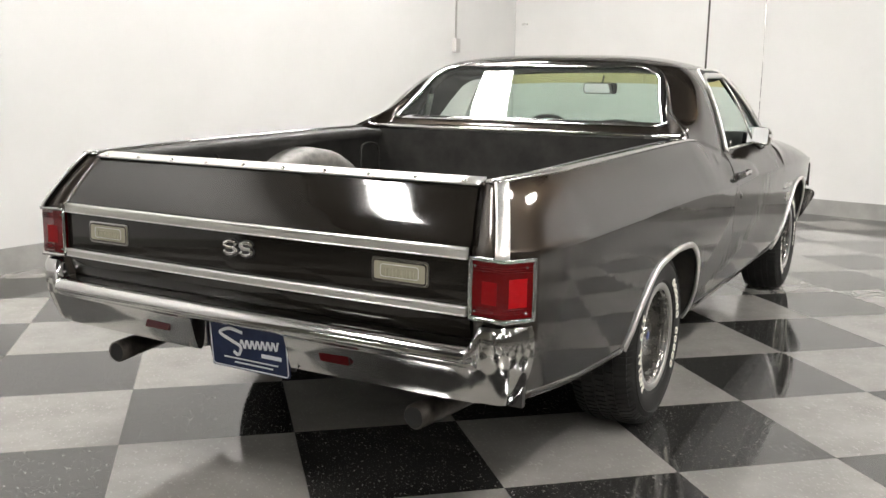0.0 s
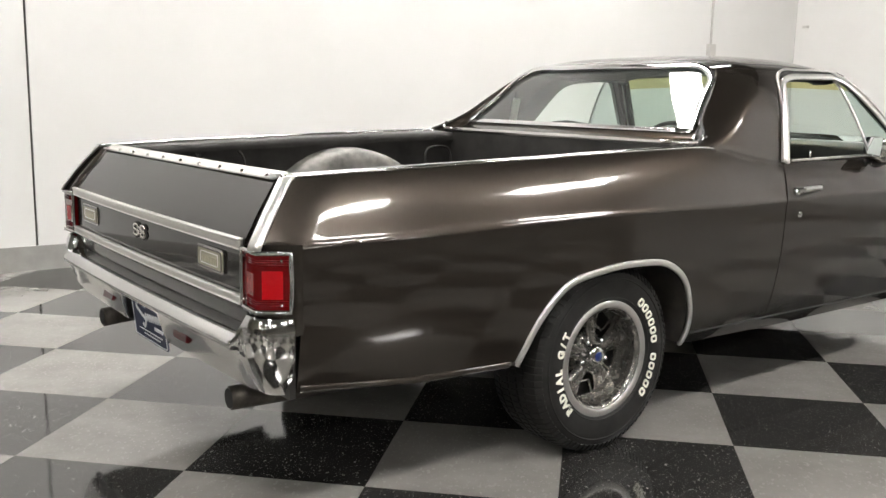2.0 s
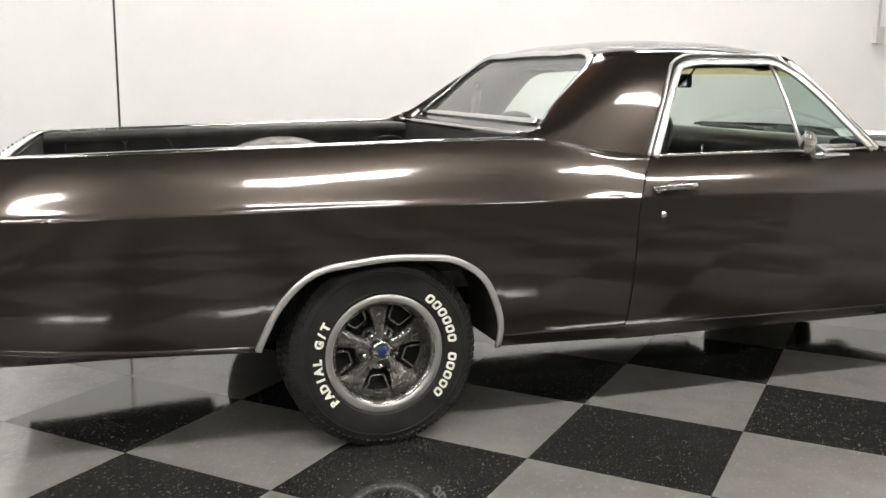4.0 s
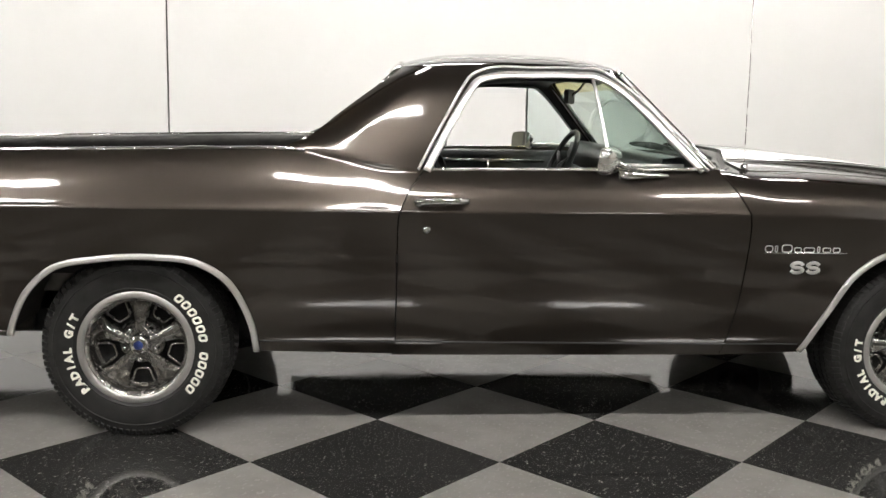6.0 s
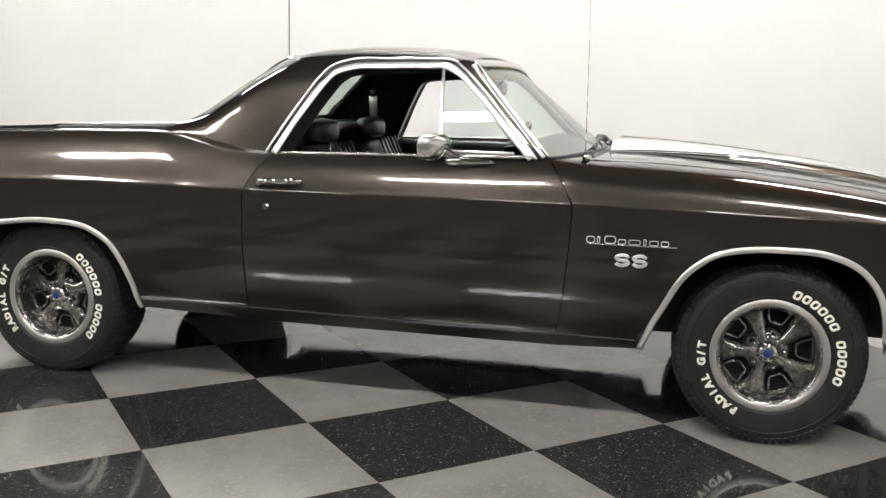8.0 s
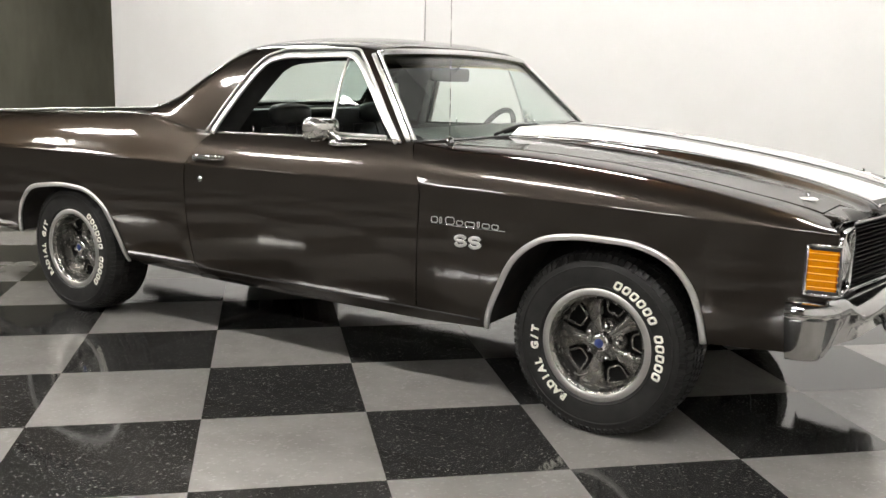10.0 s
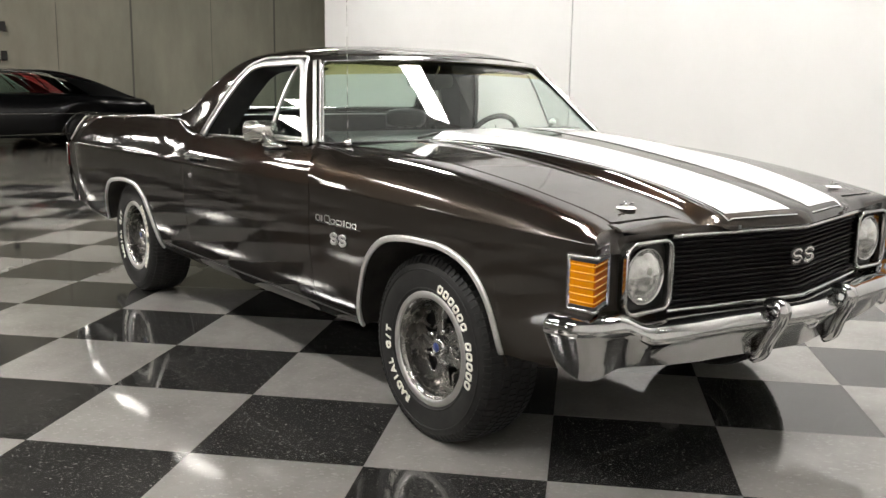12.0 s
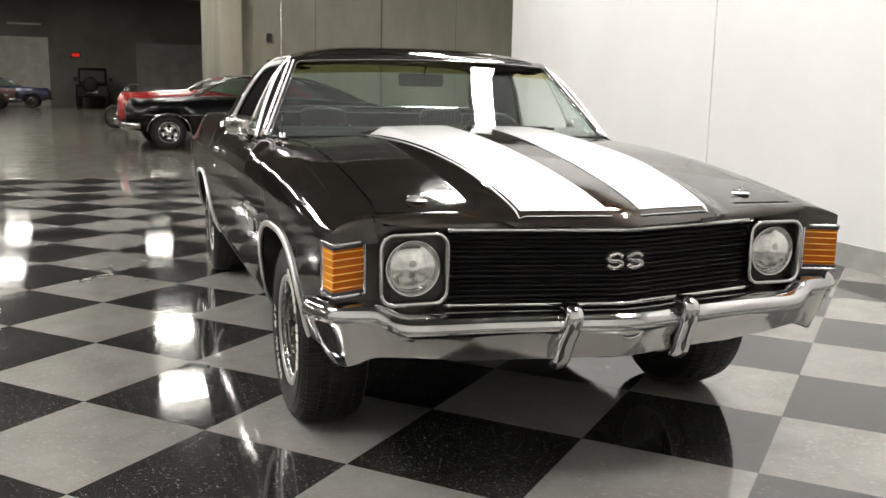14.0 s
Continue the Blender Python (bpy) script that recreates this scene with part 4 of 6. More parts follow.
# ---- hood and front ----
HOOD_MID = [(2.34, 1.068), (2.45, 1.064), (2.65, 1.052), (2.887, 1.03), (3.115, 1.002), (3.335, 0.97), (3.48, 0.945), (3.6, 0.922), (3.7, 0.898), (3.76, 0.882), (3.80, 0.866), (3.82, 0.849), (3.834, 0.822)]
tf = np.asarray(TOP["fender"])


def hood_z(x, y):
    x, y = np.abs(np.asarray(x, float)), np.asarray(y, float)
    e = curve(tf[:, [0, 2]], y) + 0.002
    m = curve(HOOD_MID, y + 0.22 * np.minimum(x, 0.5) * np.clip((y - 3.3) / 0.4, 0, 1))
    b = np.clip((0.445 - x) / 0.085, 0, 1)
    b = b * b * (3 - 2 * b)
    w = 0.42 * (1 - np.clip(x / 0.735, 0, 1) ** 2) + 0.58 * b
    return e + (m - e) * w


def hood_front(x):
    x = abs(x)
    return float(np.interp(x, [0, 0.35, 0.45, 0.47, 0.5, 0.75], [3.832, 3.755, 3.708, 3.678, 3.643, 3.632]))


def hood_rear(x):
    return 2.345 - 0.085 * (abs(x) / 0.74) ** 2


xs = np.unique(np.concatenate([np.linspace(-0.735, 0.735, 41), [s * v for s in (-1, 1) for v in (0.33, 0.36, 0.39, 0.42, 0.445, 0.452, 0.46, 0.47, 0.485, 0.5)]]))
hood = []
for v in np.concatenate([np.linspace(0, 0.8, 30), np.linspace(0.82, 1, 14)]):
    row = []
    for x in xs:
        y = hood_rear(x) + (hood_front(x) - hood_rear(x)) * v
        edge = float(curve(tf[:, [0, 1]], y)) - 0.006
        xx = x * edge / 0.735 if abs(x) > 0.5 else x * (1 + (edge / 0.735 - 1) * (abs(x) / 0.5) ** 4)
        row.append((xx, y, float(hood_z(xx, y))))
    hood.append(row)
hood_ob = part("hood", grid("hood", hood, flip=False), PAINT, car, "dark hood with raised middle and white stripes")
thick(hood_ob, 0.015, -1)
for s in (-1, 1):
    for inner_x, outer_f, outer_r, m, off in ((0.055, 0.325, 0.425, WHITE, 0.0022),):
        st = []
        for v in np.linspace(0.0, 0.985, 40):
            row = []
            for u in np.linspace(0, 1, 14):
                xa = inner_x + 0.03 * (1 - v)
                xb = outer_r + (outer_f - outer_r) * v
                x = s * (xa + (xb - xa) * u)
                y = hood_rear(x) + 0.004 + (hood_front(x) - hood_rear(x) - 0.02) * v
                row.append((x, y, float(hood_z(x, y)) + off))
            st.append(row)
        part("hood_stripe", grid("stripe", st, flip=s < 0), m, hood_ob, "wide white painted stripe")
        pin = []
        for v in np.linspace(0.0, 1.0, 50):
            x = s * (outer_r + (outer_f - outer_r) * v * 0.985 + 0.0095)
            y = hood_rear(x) + 0.004 + (hood_front(x) - hood_rear(x) - 0.016) * v
            pin.append((x, y, float(hood_z(x, y)) + 0.0015))
        x0, x1 = pin[-1][0], s * (inner_x - 0.004)
        for k in np.linspace(0, 1, 16)[1:]:
            x = x0 + (x1 - x0) * k
            y = hood_front(x) - 0.017
            pin.append((x, y, float(hood_z(x, y)) + 0.0015))
        part("pin_line", sweep(pin, slab(0.0045, 0.0012), (s * 0.8, 0.6, 0)), WHITE, hood_ob, "thin white pin line")
    # hood pin
    px, py = s * 0.605, 3.557
    pz = float(hood_z(px, py))
    hp = part("hood_pin", moved(lathe([(0, 0.006), (0.028, 0.004), (0.034, 0.0)], 20), Matrix.Translation((px, py, pz + 0.001)) @ Matrix.Rotation(radians(-90), 4, "Y")), SATIN_TRIM, hood_ob, "chrome hood pin")
    part("pin_post", sweep([(px, py, pz), (px, py, pz + 0.022)], oval(0.006, 0.006, 8), (1, 0, 0)), CHROME, hp)
    part("pin_clip", sweep([(px - 0.035, py, pz + 0.014), (px + 0.035, py + 0.01, pz + 0.014)], oval(0.003, 0.003, 6), (0, 0, 1)), CHROME, hp)

# nose caps between hood, fender and lamps
for s in (-1, 1):
    capg = []
    for k in np.linspace(0, 1, 12):
        a = k * math.pi / 2
        row = []
        for x in np.linspace(0.30, 0.774, 26):
            q = max(0.0, (x - 0.452) / 0.322)
            y0, z0 = hood_front(x) + 0.004, float(hood_z(min(x, 0.73), hood_front(x))) - 0.004
            y1, z1 = max(3.693, 3.814 - 0.205 * x), 0.819 + 0.024 * q**3
            row.append((s * x, y0 + (y1 - y0) * math.sin(a), z0 + (z1 - z0) * (0.25 * k + 0.75 * (1 - math.cos(a)))))
        capg.append(row)
    thick(part("nose_cap", grid("nose_cap", capg, flip=s < 0), PAINT, car), 0.012, -1)

# grille: dark cavity, horizontal bars, chrome frame
def vee(x, y0=3.80, k=0.205):
    return y0 - k * abs(x)


back = part("grille", grid("grille", [[(x, vee(x) - 0.045, z) for x in np.linspace(-0.53, 0.53, 21)] for z in (0.56, 0.84)]), SHADE_BLACK, car, "black grille with horizontal bars and chrome frame")
for i in range(15):
    z = 0.592 + 0.0152 * i
    line = [(x, vee(x) - 0.012 + (0.006 if i % 4 == 1 else 0), z) for x in np.linspace(-0.542, 0.542, 23)]
    part("bar", sweep(line, slab(0.0022, 0.012), (0, 0, 1)), GRILLE, back)
for z, x1 in ((0.813, 0.55), (0.581, 0.56)):
    line = [(x, vee(x, 3.812), z) for x in np.linspace(-x1, x1, 31)]
    part("frame", sweep(line, slab(0.006, 0.01), (0, 0, 1)), CHROME, back, "chrome grille moulding")
emblem(back, lambda a, b, d: (-a, 3.806 + d, 0.715 + b), 0.064)
for s in (-1, 1):
    # headlamp
    cx, cz, fy = s * 0.655, 0.697, 3.70
    face = part("headlamp", moved(prism(rounded(0.107, 0.107, 0.04), 0.02, lambda a, b, d: (a, d, b)), Matrix.Translation((cx, fy - 0.045, cz))), SATIN, car, "round headlamp in a square chrome bezel")
    part("bezel", sweep([(cx + a, fy - 0.006, cz + b) for a, b in rounded(0.104, 0.106, 0.04)], slab(0.016, 0.006), (0, 1, 0), closed=True), CHROME, face, "chrome bezel")
    part("rim", moved(lathe([(0.088, 0.0), (0.088, 0.014), (0.083, 0.018), (0.081, 0.01)], 36), Matrix.Translation((cx, fy - 0.025, cz)) @ Matrix.Rotation(radians(90), 4, "Z")), CHROME, face)
    part("glass", moved(lathe([(0.0, 0.034), (0.03, 0.031), (0.055, 0.024), (0.072, 0.015), (0.083, 0.004)], 36), Matrix.Translation((cx, fy - 0.02, cz)) @ Matrix.Rotation(radians(90), 4, "Z")), LAMP_GLASS, face, "clear headlamp glass")
    part("bulb_shield", moved(lathe([(0.0, 0.0345), (0.008, 0.0342), (0.011, 0.033), (0.0125, 0.031)], 14), Matrix.Translation((cx + 0.008, fy - 0.0196, cz + 0.02)) @ Matrix.Rotation(radians(90), 4, "Z")), GREY_TRIM, face)
    # corner marker lamp
    foot = [(0.800, 3.668), (0.855, 3.694), (0.906, 3.718), (0.914, 3.675), (0.919, 3.625)]
    # front face in the shaded amber, side face in the brighter one
    rows = np.array([[(s * x, y, z) for x, y in foot[:3]] for z in np.linspace(0.635, 0.775, 8)])
    mk = part("marker_lamp", grid("marker", rows, flip=s < 0), AMBER_SHADED, car, "amber corner marker lamp with ribbed lens")
    thick(mk, 0.004, 1)
    for z in np.linspace(0.652, 0.758, 6):
        part("lens_rib", sweep([(s * (x + (0.001 if x > 0.88 else 0)), y + 0.001, z) for x, y in foot], oval(0.0022, 0.0022, 6), (0, 0, 1)), AMBER_LINE, mk)
    side_lens = [[(s * x, y, z) for x, y in foot[2:]] for z in np.linspace(0.635, 0.775, 6)]
    part("side_lens", grid("side_lens", side_lens, flip=s < 0), LENS_AMBER, mk)
    ring = [(s * x, y + 0.003, 0.628) for x, y in foot] + [(s * x, y + 0.003, 0.782) for x, y in foot[::-1]]
    ring = np.array([np.array(ring[i]) * (1 - k) + np.array(ring[(i + 1) % len(ring)]) * k for i in range(len(ring)) for k in np.linspace(0, 1, 5)[:-1]])
    part("marker_frame", sweep(ring, slab(0.005, 0.005), (s * 0.5, 0.85, 0), closed=True), CHROME, mk)
    dark = [(s * x, y + 0.0022, 0.637) for x, y in foot] + [(s * x, y + 0.0022, 0.773) for x, y in foot[::-1]]
    dark = np.array([np.array(dark[i]) * (1 - k) + np.array(dark[(i + 1) % len(dark)]) * k for i in range(len(dark)) for k in np.linspace(0, 1, 5)[:-1]])
    part("marker_gasket", sweep(dark, slab(0.003, 0.005), (s * 0.5, 0.85, 0), closed=True), BLACK, mk)
    low = ((0.53, 3.66), (0.60, 3.672), (0.76, 3.676), (0.79, 3.655), (0.85, 3.674), (0.895, 3.697), (0.899, 3.685))
    high = ((0.53, 3.686, 0.835), (0.60, 3.688, 0.832), (0.76, 3.684, 0.828), (0.79, 3.664, 0.80), (0.85, 3.684, 0.80), (0.893, 3.703, 0.79), (0.897, 3.69, 0.79))
    part("front_panel", grid("fp", [[(s * x, y, z) for x, y in low] for z in (0.52, 0.60, 0.78)] + [[(s * x, y, z) for x, y, z in high]], flip=s < 0), PAINT, car)
    tip = []
    xw, xt = float(curve(WIDE, 3.70)), float(curve(tf[:, [0, 1]], 3.676))
    zc, zt = float(curve(CREASE, 3.70)), float(curve(tf[:, [0, 2]], 3.668))
    for x in np.append(np.linspace(0.745, 0.88, 14), np.linspace(0.885, xw, 6)):
        k = max(0.0, (x - xt) / (xw - 0.004 - xt))
        zz = zc + (zt - zc) * math.sqrt(max(0.0, 1 - k * k))
        yf, ye, h = float(np.interp(x, [0.745, 0.80, 0.905], [3.676, 3.678, 3.715])), float(fender_end(zz)), zz - 0.79
        tip.append([(s * x, yf, 0.776), (s * x, yf, 0.79), (s * x, yf - 0.001, 0.79 + 0.3 * h), (s * x, yf - 0.12 * (yf - ye) - 0.001, 0.79 + 0.6 * h), (s * x, yf - 0.45 * (yf - ye) - 0.001, 0.79 + 0.87 * h), (s * x, ye - 0.001, zz + 0.001)])
    part("fender_tip", grid("fender_tip", tip, flip=s < 0), PAINT, car)
part("valance", grid("val", [[(x, 3.70 - 0.1 * abs(x) ** 2, z) for x in np.linspace(-0.88, 0.88, 15)] for z in (0.43, 0.6)]), SATIN, car)

# ---- windshield, pillars, side windows ----
def screen(u, r):
    a = np.array([u * 0.85, 2.105 + 0.165 * (1 - u * u), 1.005 + 0.012 * (1 - u * u)])
    b = np.array([u * 0.66, 1.785 + 0.045 * (1 - u * u), 1.352 + 0.02 * (1 - u * u)])
    q = a + (b - a) * r
    return q


part("windshield", grid("ws", [[screen(u, r) for u in np.linspace(-1, 1, 21)] for r in np.linspace(0, 0.82, 9)]), GLASS, car, "green-tinted windshield glass")
part("shade_band", grid("band", [[screen(u, r) for u in np.linspace(-1, 1, 21)] for r in np.linspace(0.82, 1, 4)]), BAND, car, "yellowish shade band of the windshield")
frame_line = np.array([screen(-1, r) for r in np.linspace(0, 0.96, 14)] + [screen(u, 1) for u in np.linspace(-0.97, 0.97, 21)] + [screen(1, r) for r in np.linspace(0.96, 0, 14)])
part("windshield_trim", sweep(frame_line + [0, 0.008, 0.006], slab(0.007, 0.017), (0, 0.64, 0.77)), CHROME, car, "chrome windshield surround")
part("windshield_trim", sweep([screen(u, 0) + [0, 0.006, 0.002] for u in np.linspace(-1, 1, 21)], slab(0.004, 0.006), (0, 0.6, 0.8)), SATIN, car)
FRAME = [(1.035, 0.99), (1.085, 1.085), (1.15, 1.2), (1.2, 1.28), (1.232, 1.316), (1.285, 1.333), (1.45, 1.343), (1.60, 1.346), (1.69, 1.344), (1.728, 1.327), (1.858, 1.217), (1.955, 1.111), (2.06, 1.005)]


def green(z):
    return float(curve(G, z))


for s in (1, -1):
    pts = smooth_path([(s * (green(z) + 0.004), y, z) for y, z in FRAME], 90)
    part("window_frame", sweep(pts, slab(0.006, 0.014, 0.4), (s * 0.88, 0, 0.47)), SATIN_TRIM, car, "bright side window frame")
    DRIP = [(1.005, 0.995), (1.055, 1.09), (1.12, 1.205), (1.17, 1.29), (1.205, 1.335), (1.265, 1.362), (1.45, 1.372), (1.62, 1.374), (1.71, 1.368), (1.743, 1.347), (1.872, 1.233), (1.972, 1.12), (2.077, 1.005)]
    pts = smooth_path([(s * (green(min(z, 1.375)) + 0.008), y, z) for y, z in DRIP], 90)
    part("drip_rail", sweep(pts, slab(0.007, 0.005, 0.5), (s * 0.88, 0, 0.47)), SATIN_TRIM, car, "chrome drip rail")
    gap = smooth_path([(s * (green(min((a[1] + b[1]) / 2, 1.37)) - 0.004), (a[0] + b[0]) / 2, (a[1] + b[1]) / 2) for a, b in zip(FRAME, DRIP)], 80)
    part("window_seal", sweep(gap, slab(0.003, 0.015, 0.3), (s * 0.88, 0, 0.47)), BLACK, car)
    # pillar between the drip rail and the windshield
    pil = np.array([[np.array([s * (green(z) + 0.002), y + 0.004, z]), np.array([s * (green(z) * 0.55 + abs(screen(1, (z - 1.005) / 0.347)[0]) * 0.45), y * 0.5 + screen(1, (z - 1.005) / 0.347)[1] * 0.5 + 0.004, z + 0.004]), screen(s, (z - 1.005) / 0.347)] for y, z in smooth_path(DRIP[8:], 14)])
    part("pillar", grid("pillar", pil, flip=s < 0), PAINT, car)
    moulding = [screen(s, r) + [s * 0.012, 0.002, 0.008] for r in np.linspace(0, 0.98, 12)]
    part("pillar_moulding", sweep(moulding, slab(0.005, 0.018, 0.5), (s * 0.6, 0.6, 0.5)), SATIN_TRIM, car, "bright strip along the windshield pillar")
    rim = [(0.016, -0.01)] * 4 + [(0.014, -0.02), (0.006, -0.024), (0, -0.022), (0, -0.02), (0, -0.018), (-0.008, -0.014)]
    ring = [[(s * (green(z) - 0.014), y - 0.01, z + 0.004), (s * (green(z) - 0.07), y + a * 0.8, z + b * 0.8), (s * (green(z) - 0.135), y + a, z + b)] for (y, z), (a, b) in zip(FRAME, rim)]
    part("opening_lining", grid("opening_lining", ring, flip=s > 0), VINYL, car, "black lining round the door window")
    # vent pane; the main pane is wound down
    part("vent_pane", grid("vent", [[(s * (green(z) - 0.008), float(np.interp(k, [0, 1], [1.715 - 0.04 * (z - 1.0) / 0.34, np.interp(z, [f[1] for f in FRAME[:8:-1]], [f[0] for f in FRAME[:8:-1]])])), z) for k in (0, 0.5, 1)] for z in np.linspace(0.99, 1.33, 8)], flip=s > 0), SIDE_GLASS, car, "small triangular vent window")
    part("vent_post", sweep([(s * (green(z) - 0.002), 1.713 - 0.04 * (z - 1.0) / 0.34, z) for z in np.linspace(1.0, 1.335, 8)], slab(0.005, 0.006), (s, 0, 0)), SATIN_TRIM, car, "chrome vent window post")
    part("vent_sill", sweep([(s * (green(1.035) - 0.006), y, 1.02) for y in (1.725, 1.85, 1.99)], slab(0.006, 0.008, 0.6), (s, 0, 0)), SATIN_TRIM, car, "chrome lower bar of the vent window")
    part("belt_trim", sweep([(s * (float(side_x("door", y, 0.98)) - 0.012), y, float(np.interp(y, [1.0, 2.1], [0.992, 1.012]))) for y in np.linspace(1.03, 2.06, 16)], slab(0.007, 0.006), (s, 0, 0)), STEEL, car, "thin bright belt strip")
    # wheel arch mouldings
    for arch in (REAR_ARCH, FRONT_ARCH):
        line = smooth_path(arch, 70)
        kind = "bed" if arch is REAR_ARCH else "fender"
        pts = np.array([(s * (float(side_x(kind, y, z)) + 0.003), y, z) for y, z in line])
        part("arch_moulding", sweep(pts, slab(0.007, 0.0115, 0.6), (s, 0, 0)), SATIN_TRIM, car, "chrome wheel arch moulding")
        cy = 0.0 if arch is REAR_ARCH else AXLE
        lin = []
        for y, z in line:
            x = float(side_x(kind, y, z))
            lin.append([(s * (x - 0.008), y, z), (s * (x - 0.06), cy + (y - cy) * 1.04, 0.33 + (z - 0.33) * 1.04), (s * 0.58, cy + (y - cy) * 1.04, 0.33 + (z - 0.33) * 1.04)])
        part("wheel_well", grid("well", lin, flip=(s < 0)), UNDER, car)

# door fittings
for s, door in zip((1, -1), doors):
    hx = float(side_x("door", 1.08, 0.884))
    handle = part("door_handle", sweep(smooth_path([(s * (hx + 0.004), 0.992, 0.880), (s * (hx + 0.024), 1.008, 0.884), (s * (hx + 0.028), 1.08, 0.889), (s * (hx + 0.024), 1.16, 0.890), (s * (hx + 0.004), 1.182, 0.889)], 24), slab(0.006, 0.011, 0.6), (s, 0, 0)), CHROME, door, "chrome door handle")
    part("button", moved(lathe([(0, 0.016), (0.010, 0.014), (0.013, 0.0)], 14), Matrix.Translation((s * (hx + 0.01), 1.005, 0.876)) @ Matrix.Rotation(0 if s > 0 else math.pi, 4, "Z")), CHROME, handle)
    part("handle_recess", sweep([(s * (hx + 0.001), y, 0.884) for y in np.linspace(1.0, 1.175, 6)], slab(0.002, 0.012, 0.8), (s, 0, 0)), BLACK, handle)
    part("lock", moved(lathe([(0, 0.008), (0.006, 0.008), (0.012, 0.005), (0.015, 0.0)], 16), Matrix.Translation((s * 0.970, 1.033, 0.786)) @ Matrix.Rotation(0 if s > 0 else math.pi, 4, "Z")), CHROME, door, "round chrome lock")
    turn = Matrix.Translation((s * 0.91, 1.69, 1.038)) @ Matrix.Rotation(s * radians(-124), 4, "Z") @ Matrix.Rotation(s * radians(-6), 4, "Y")
    shell = [[(s * (0.006 - 0.05 * math.cos(b)), 0.078 * math.sin(b) ** 0.6 * math.copysign(abs(math.cos(a)) ** 0.55, math.cos(a)), 0.05 * math.sin(b) ** 0.6 * math.copysign(abs(math.sin(a)) ** 0.55, math.sin(a))) for a in np.linspace(0, 2 * math.pi, 29)[:-1]] for b in np.linspace(0.02, math.pi / 2, 12)]
    mir = part("door_mirror", moved(grid("mirror", shell, close_v=True, flip=s > 0), turn), STEEL, door, "chrome door mirror on a stalk")
    part("mirror_glass", moved(prism(rounded(0.073, 0.046, 0.016), 0.003, lambda a, b, d: (s * (0.004 + d), a, b)), turn), MIRROR, mir)
    part("stalk", sweep(smooth_path([(s * 0.913, 1.71, 1.034), (s * 0.915, 1.755, 1.02), (s * 0.915, 1.80, 0.995)], 12), oval(0.012, 0.010, 8), (0, 0, 1)), CHROME, mir)
    foot = [[(s * (0.905 + 0.03 * k * math.cos(a)), y, 0.987 + 0.022 * k * math.sin(a)) for a in np.linspace(0, 2 * math.pi, 15)[:-1]] for y, k in ((1.735, 0.05), (1.74, 0.75), (1.76, 1.0), (1.79, 0.95), (1.83, 0.7), (1.88, 0.5), (1.915, 0.35), (1.925, 0.05))]
    part("mirror_foot", grid("mirror_foot", foot, close_v=True), CHROME, mir)

# fender emblems: a row of small bright bars, and the hooked pair
for s in (1, -1):
    fx = lambda y, z: float(side_x("fender", y, z))
    script = part("fender_script", sweep([(s * (fx(y, 0.715) + 0.003), y, 0.715) for y in (2.28, 2.44, 2.60)], slab(0.002, 0.0025), (s, 0, 0)), CHROME, car, "thin chrome script shape on the fender")
    for y, w, h in ((2.297, 0.014, 0.011), (2.325, 0.004, 0.011), (2.366, 0.019, 0.013), (2.408, 0.013, 0.008), (2.452, 0.020, 0.008), (2.488, 0.004, 0.010), (2.52, 0.015, 0.008), (2.558, 0.013, 0.008)):
        ring = [(s * (fx(y + a, 0.72) + 0.004), y + a, 0.7195 + h + b) for a, b in rounded(w, h, min(w, h) * 0.7, 4)]
        part("stroke", sweep(ring, slab(0.0015, 0.0017), (s, 0, 0), closed=True), SATIN_TRIM, script)
    emblem(car, lambda a, b, d, s=s: (s * (fx(2.443, 0.66) + d), 2.443 + (a if s > 0 else -a), 0.660 + b), 0.056)

# cowl, wipers, aerial
cowl = [[(u * w, y0 - 0.13 * u * u * k, z + 0.01 * (1 - u * u)) for u in np.linspace(-1, 1, 17)] for w, y0, z, k in ((0.865, 2.27, 1.0, 1.45), (0.83, 2.31, 1.0, 1.2))]
for back, rise in ((0.012, -0.03), (0.004, -0.012), (-0.02, -0.012)):
    row = []
    for u in np.linspace(-1, 1, 17):
        y = hood_rear(0.735 * u) - back
        row.append((0.735 * u, y, float(hood_z(0.735 * u, max(y, 2.26))) + rise))
    cowl.append(row)
part("cowl", grid("cowl", cowl, flip=True), PAINT, car)
for x0, x1 in ((0.42, 0.03), (-0.08, -0.5)):
    a = screen(x0 / 0.79, 0.0) + [0, 0.034, 0.016]
    b = screen(x1 / 0.79, 0.05) + [0, 0.014, 0.02]
    w = part("wiper", sweep(smooth_path([a, (a + b) / 2 + [0, 0.0, 0.018], b], 12), slab(0.006, 0.004), (0, 0, 1)), BLACK, car, "black wiper resting on the cowl")
    part("blade", sweep([a * 0.75 + b * 0.25 + [0, -0.008, 0.004], a * 0.1 + b * 0.9 + [0, -0.006, 0.004]], slab(0.013, 0.004), (0, 0.5, 0.8)), BLACK, w)
mast = part("aerial", sweep([(0.80, 2.253, 1.0), (0.80, 2.253, 1.012), (0.80, 2.25, 1.03)], oval(0.016, 0.014), (1, 0, 0)), CHROME, car, "thin whip aerial on the fender")
part("whip", sweep([(0.80, 2.25, 1.02), (0.80, 2.245, 1.4), (0.795, 2.235, 1.9)], oval(0.0015, 0.0015, 6), (1, 0, 0)), STEEL, mast)

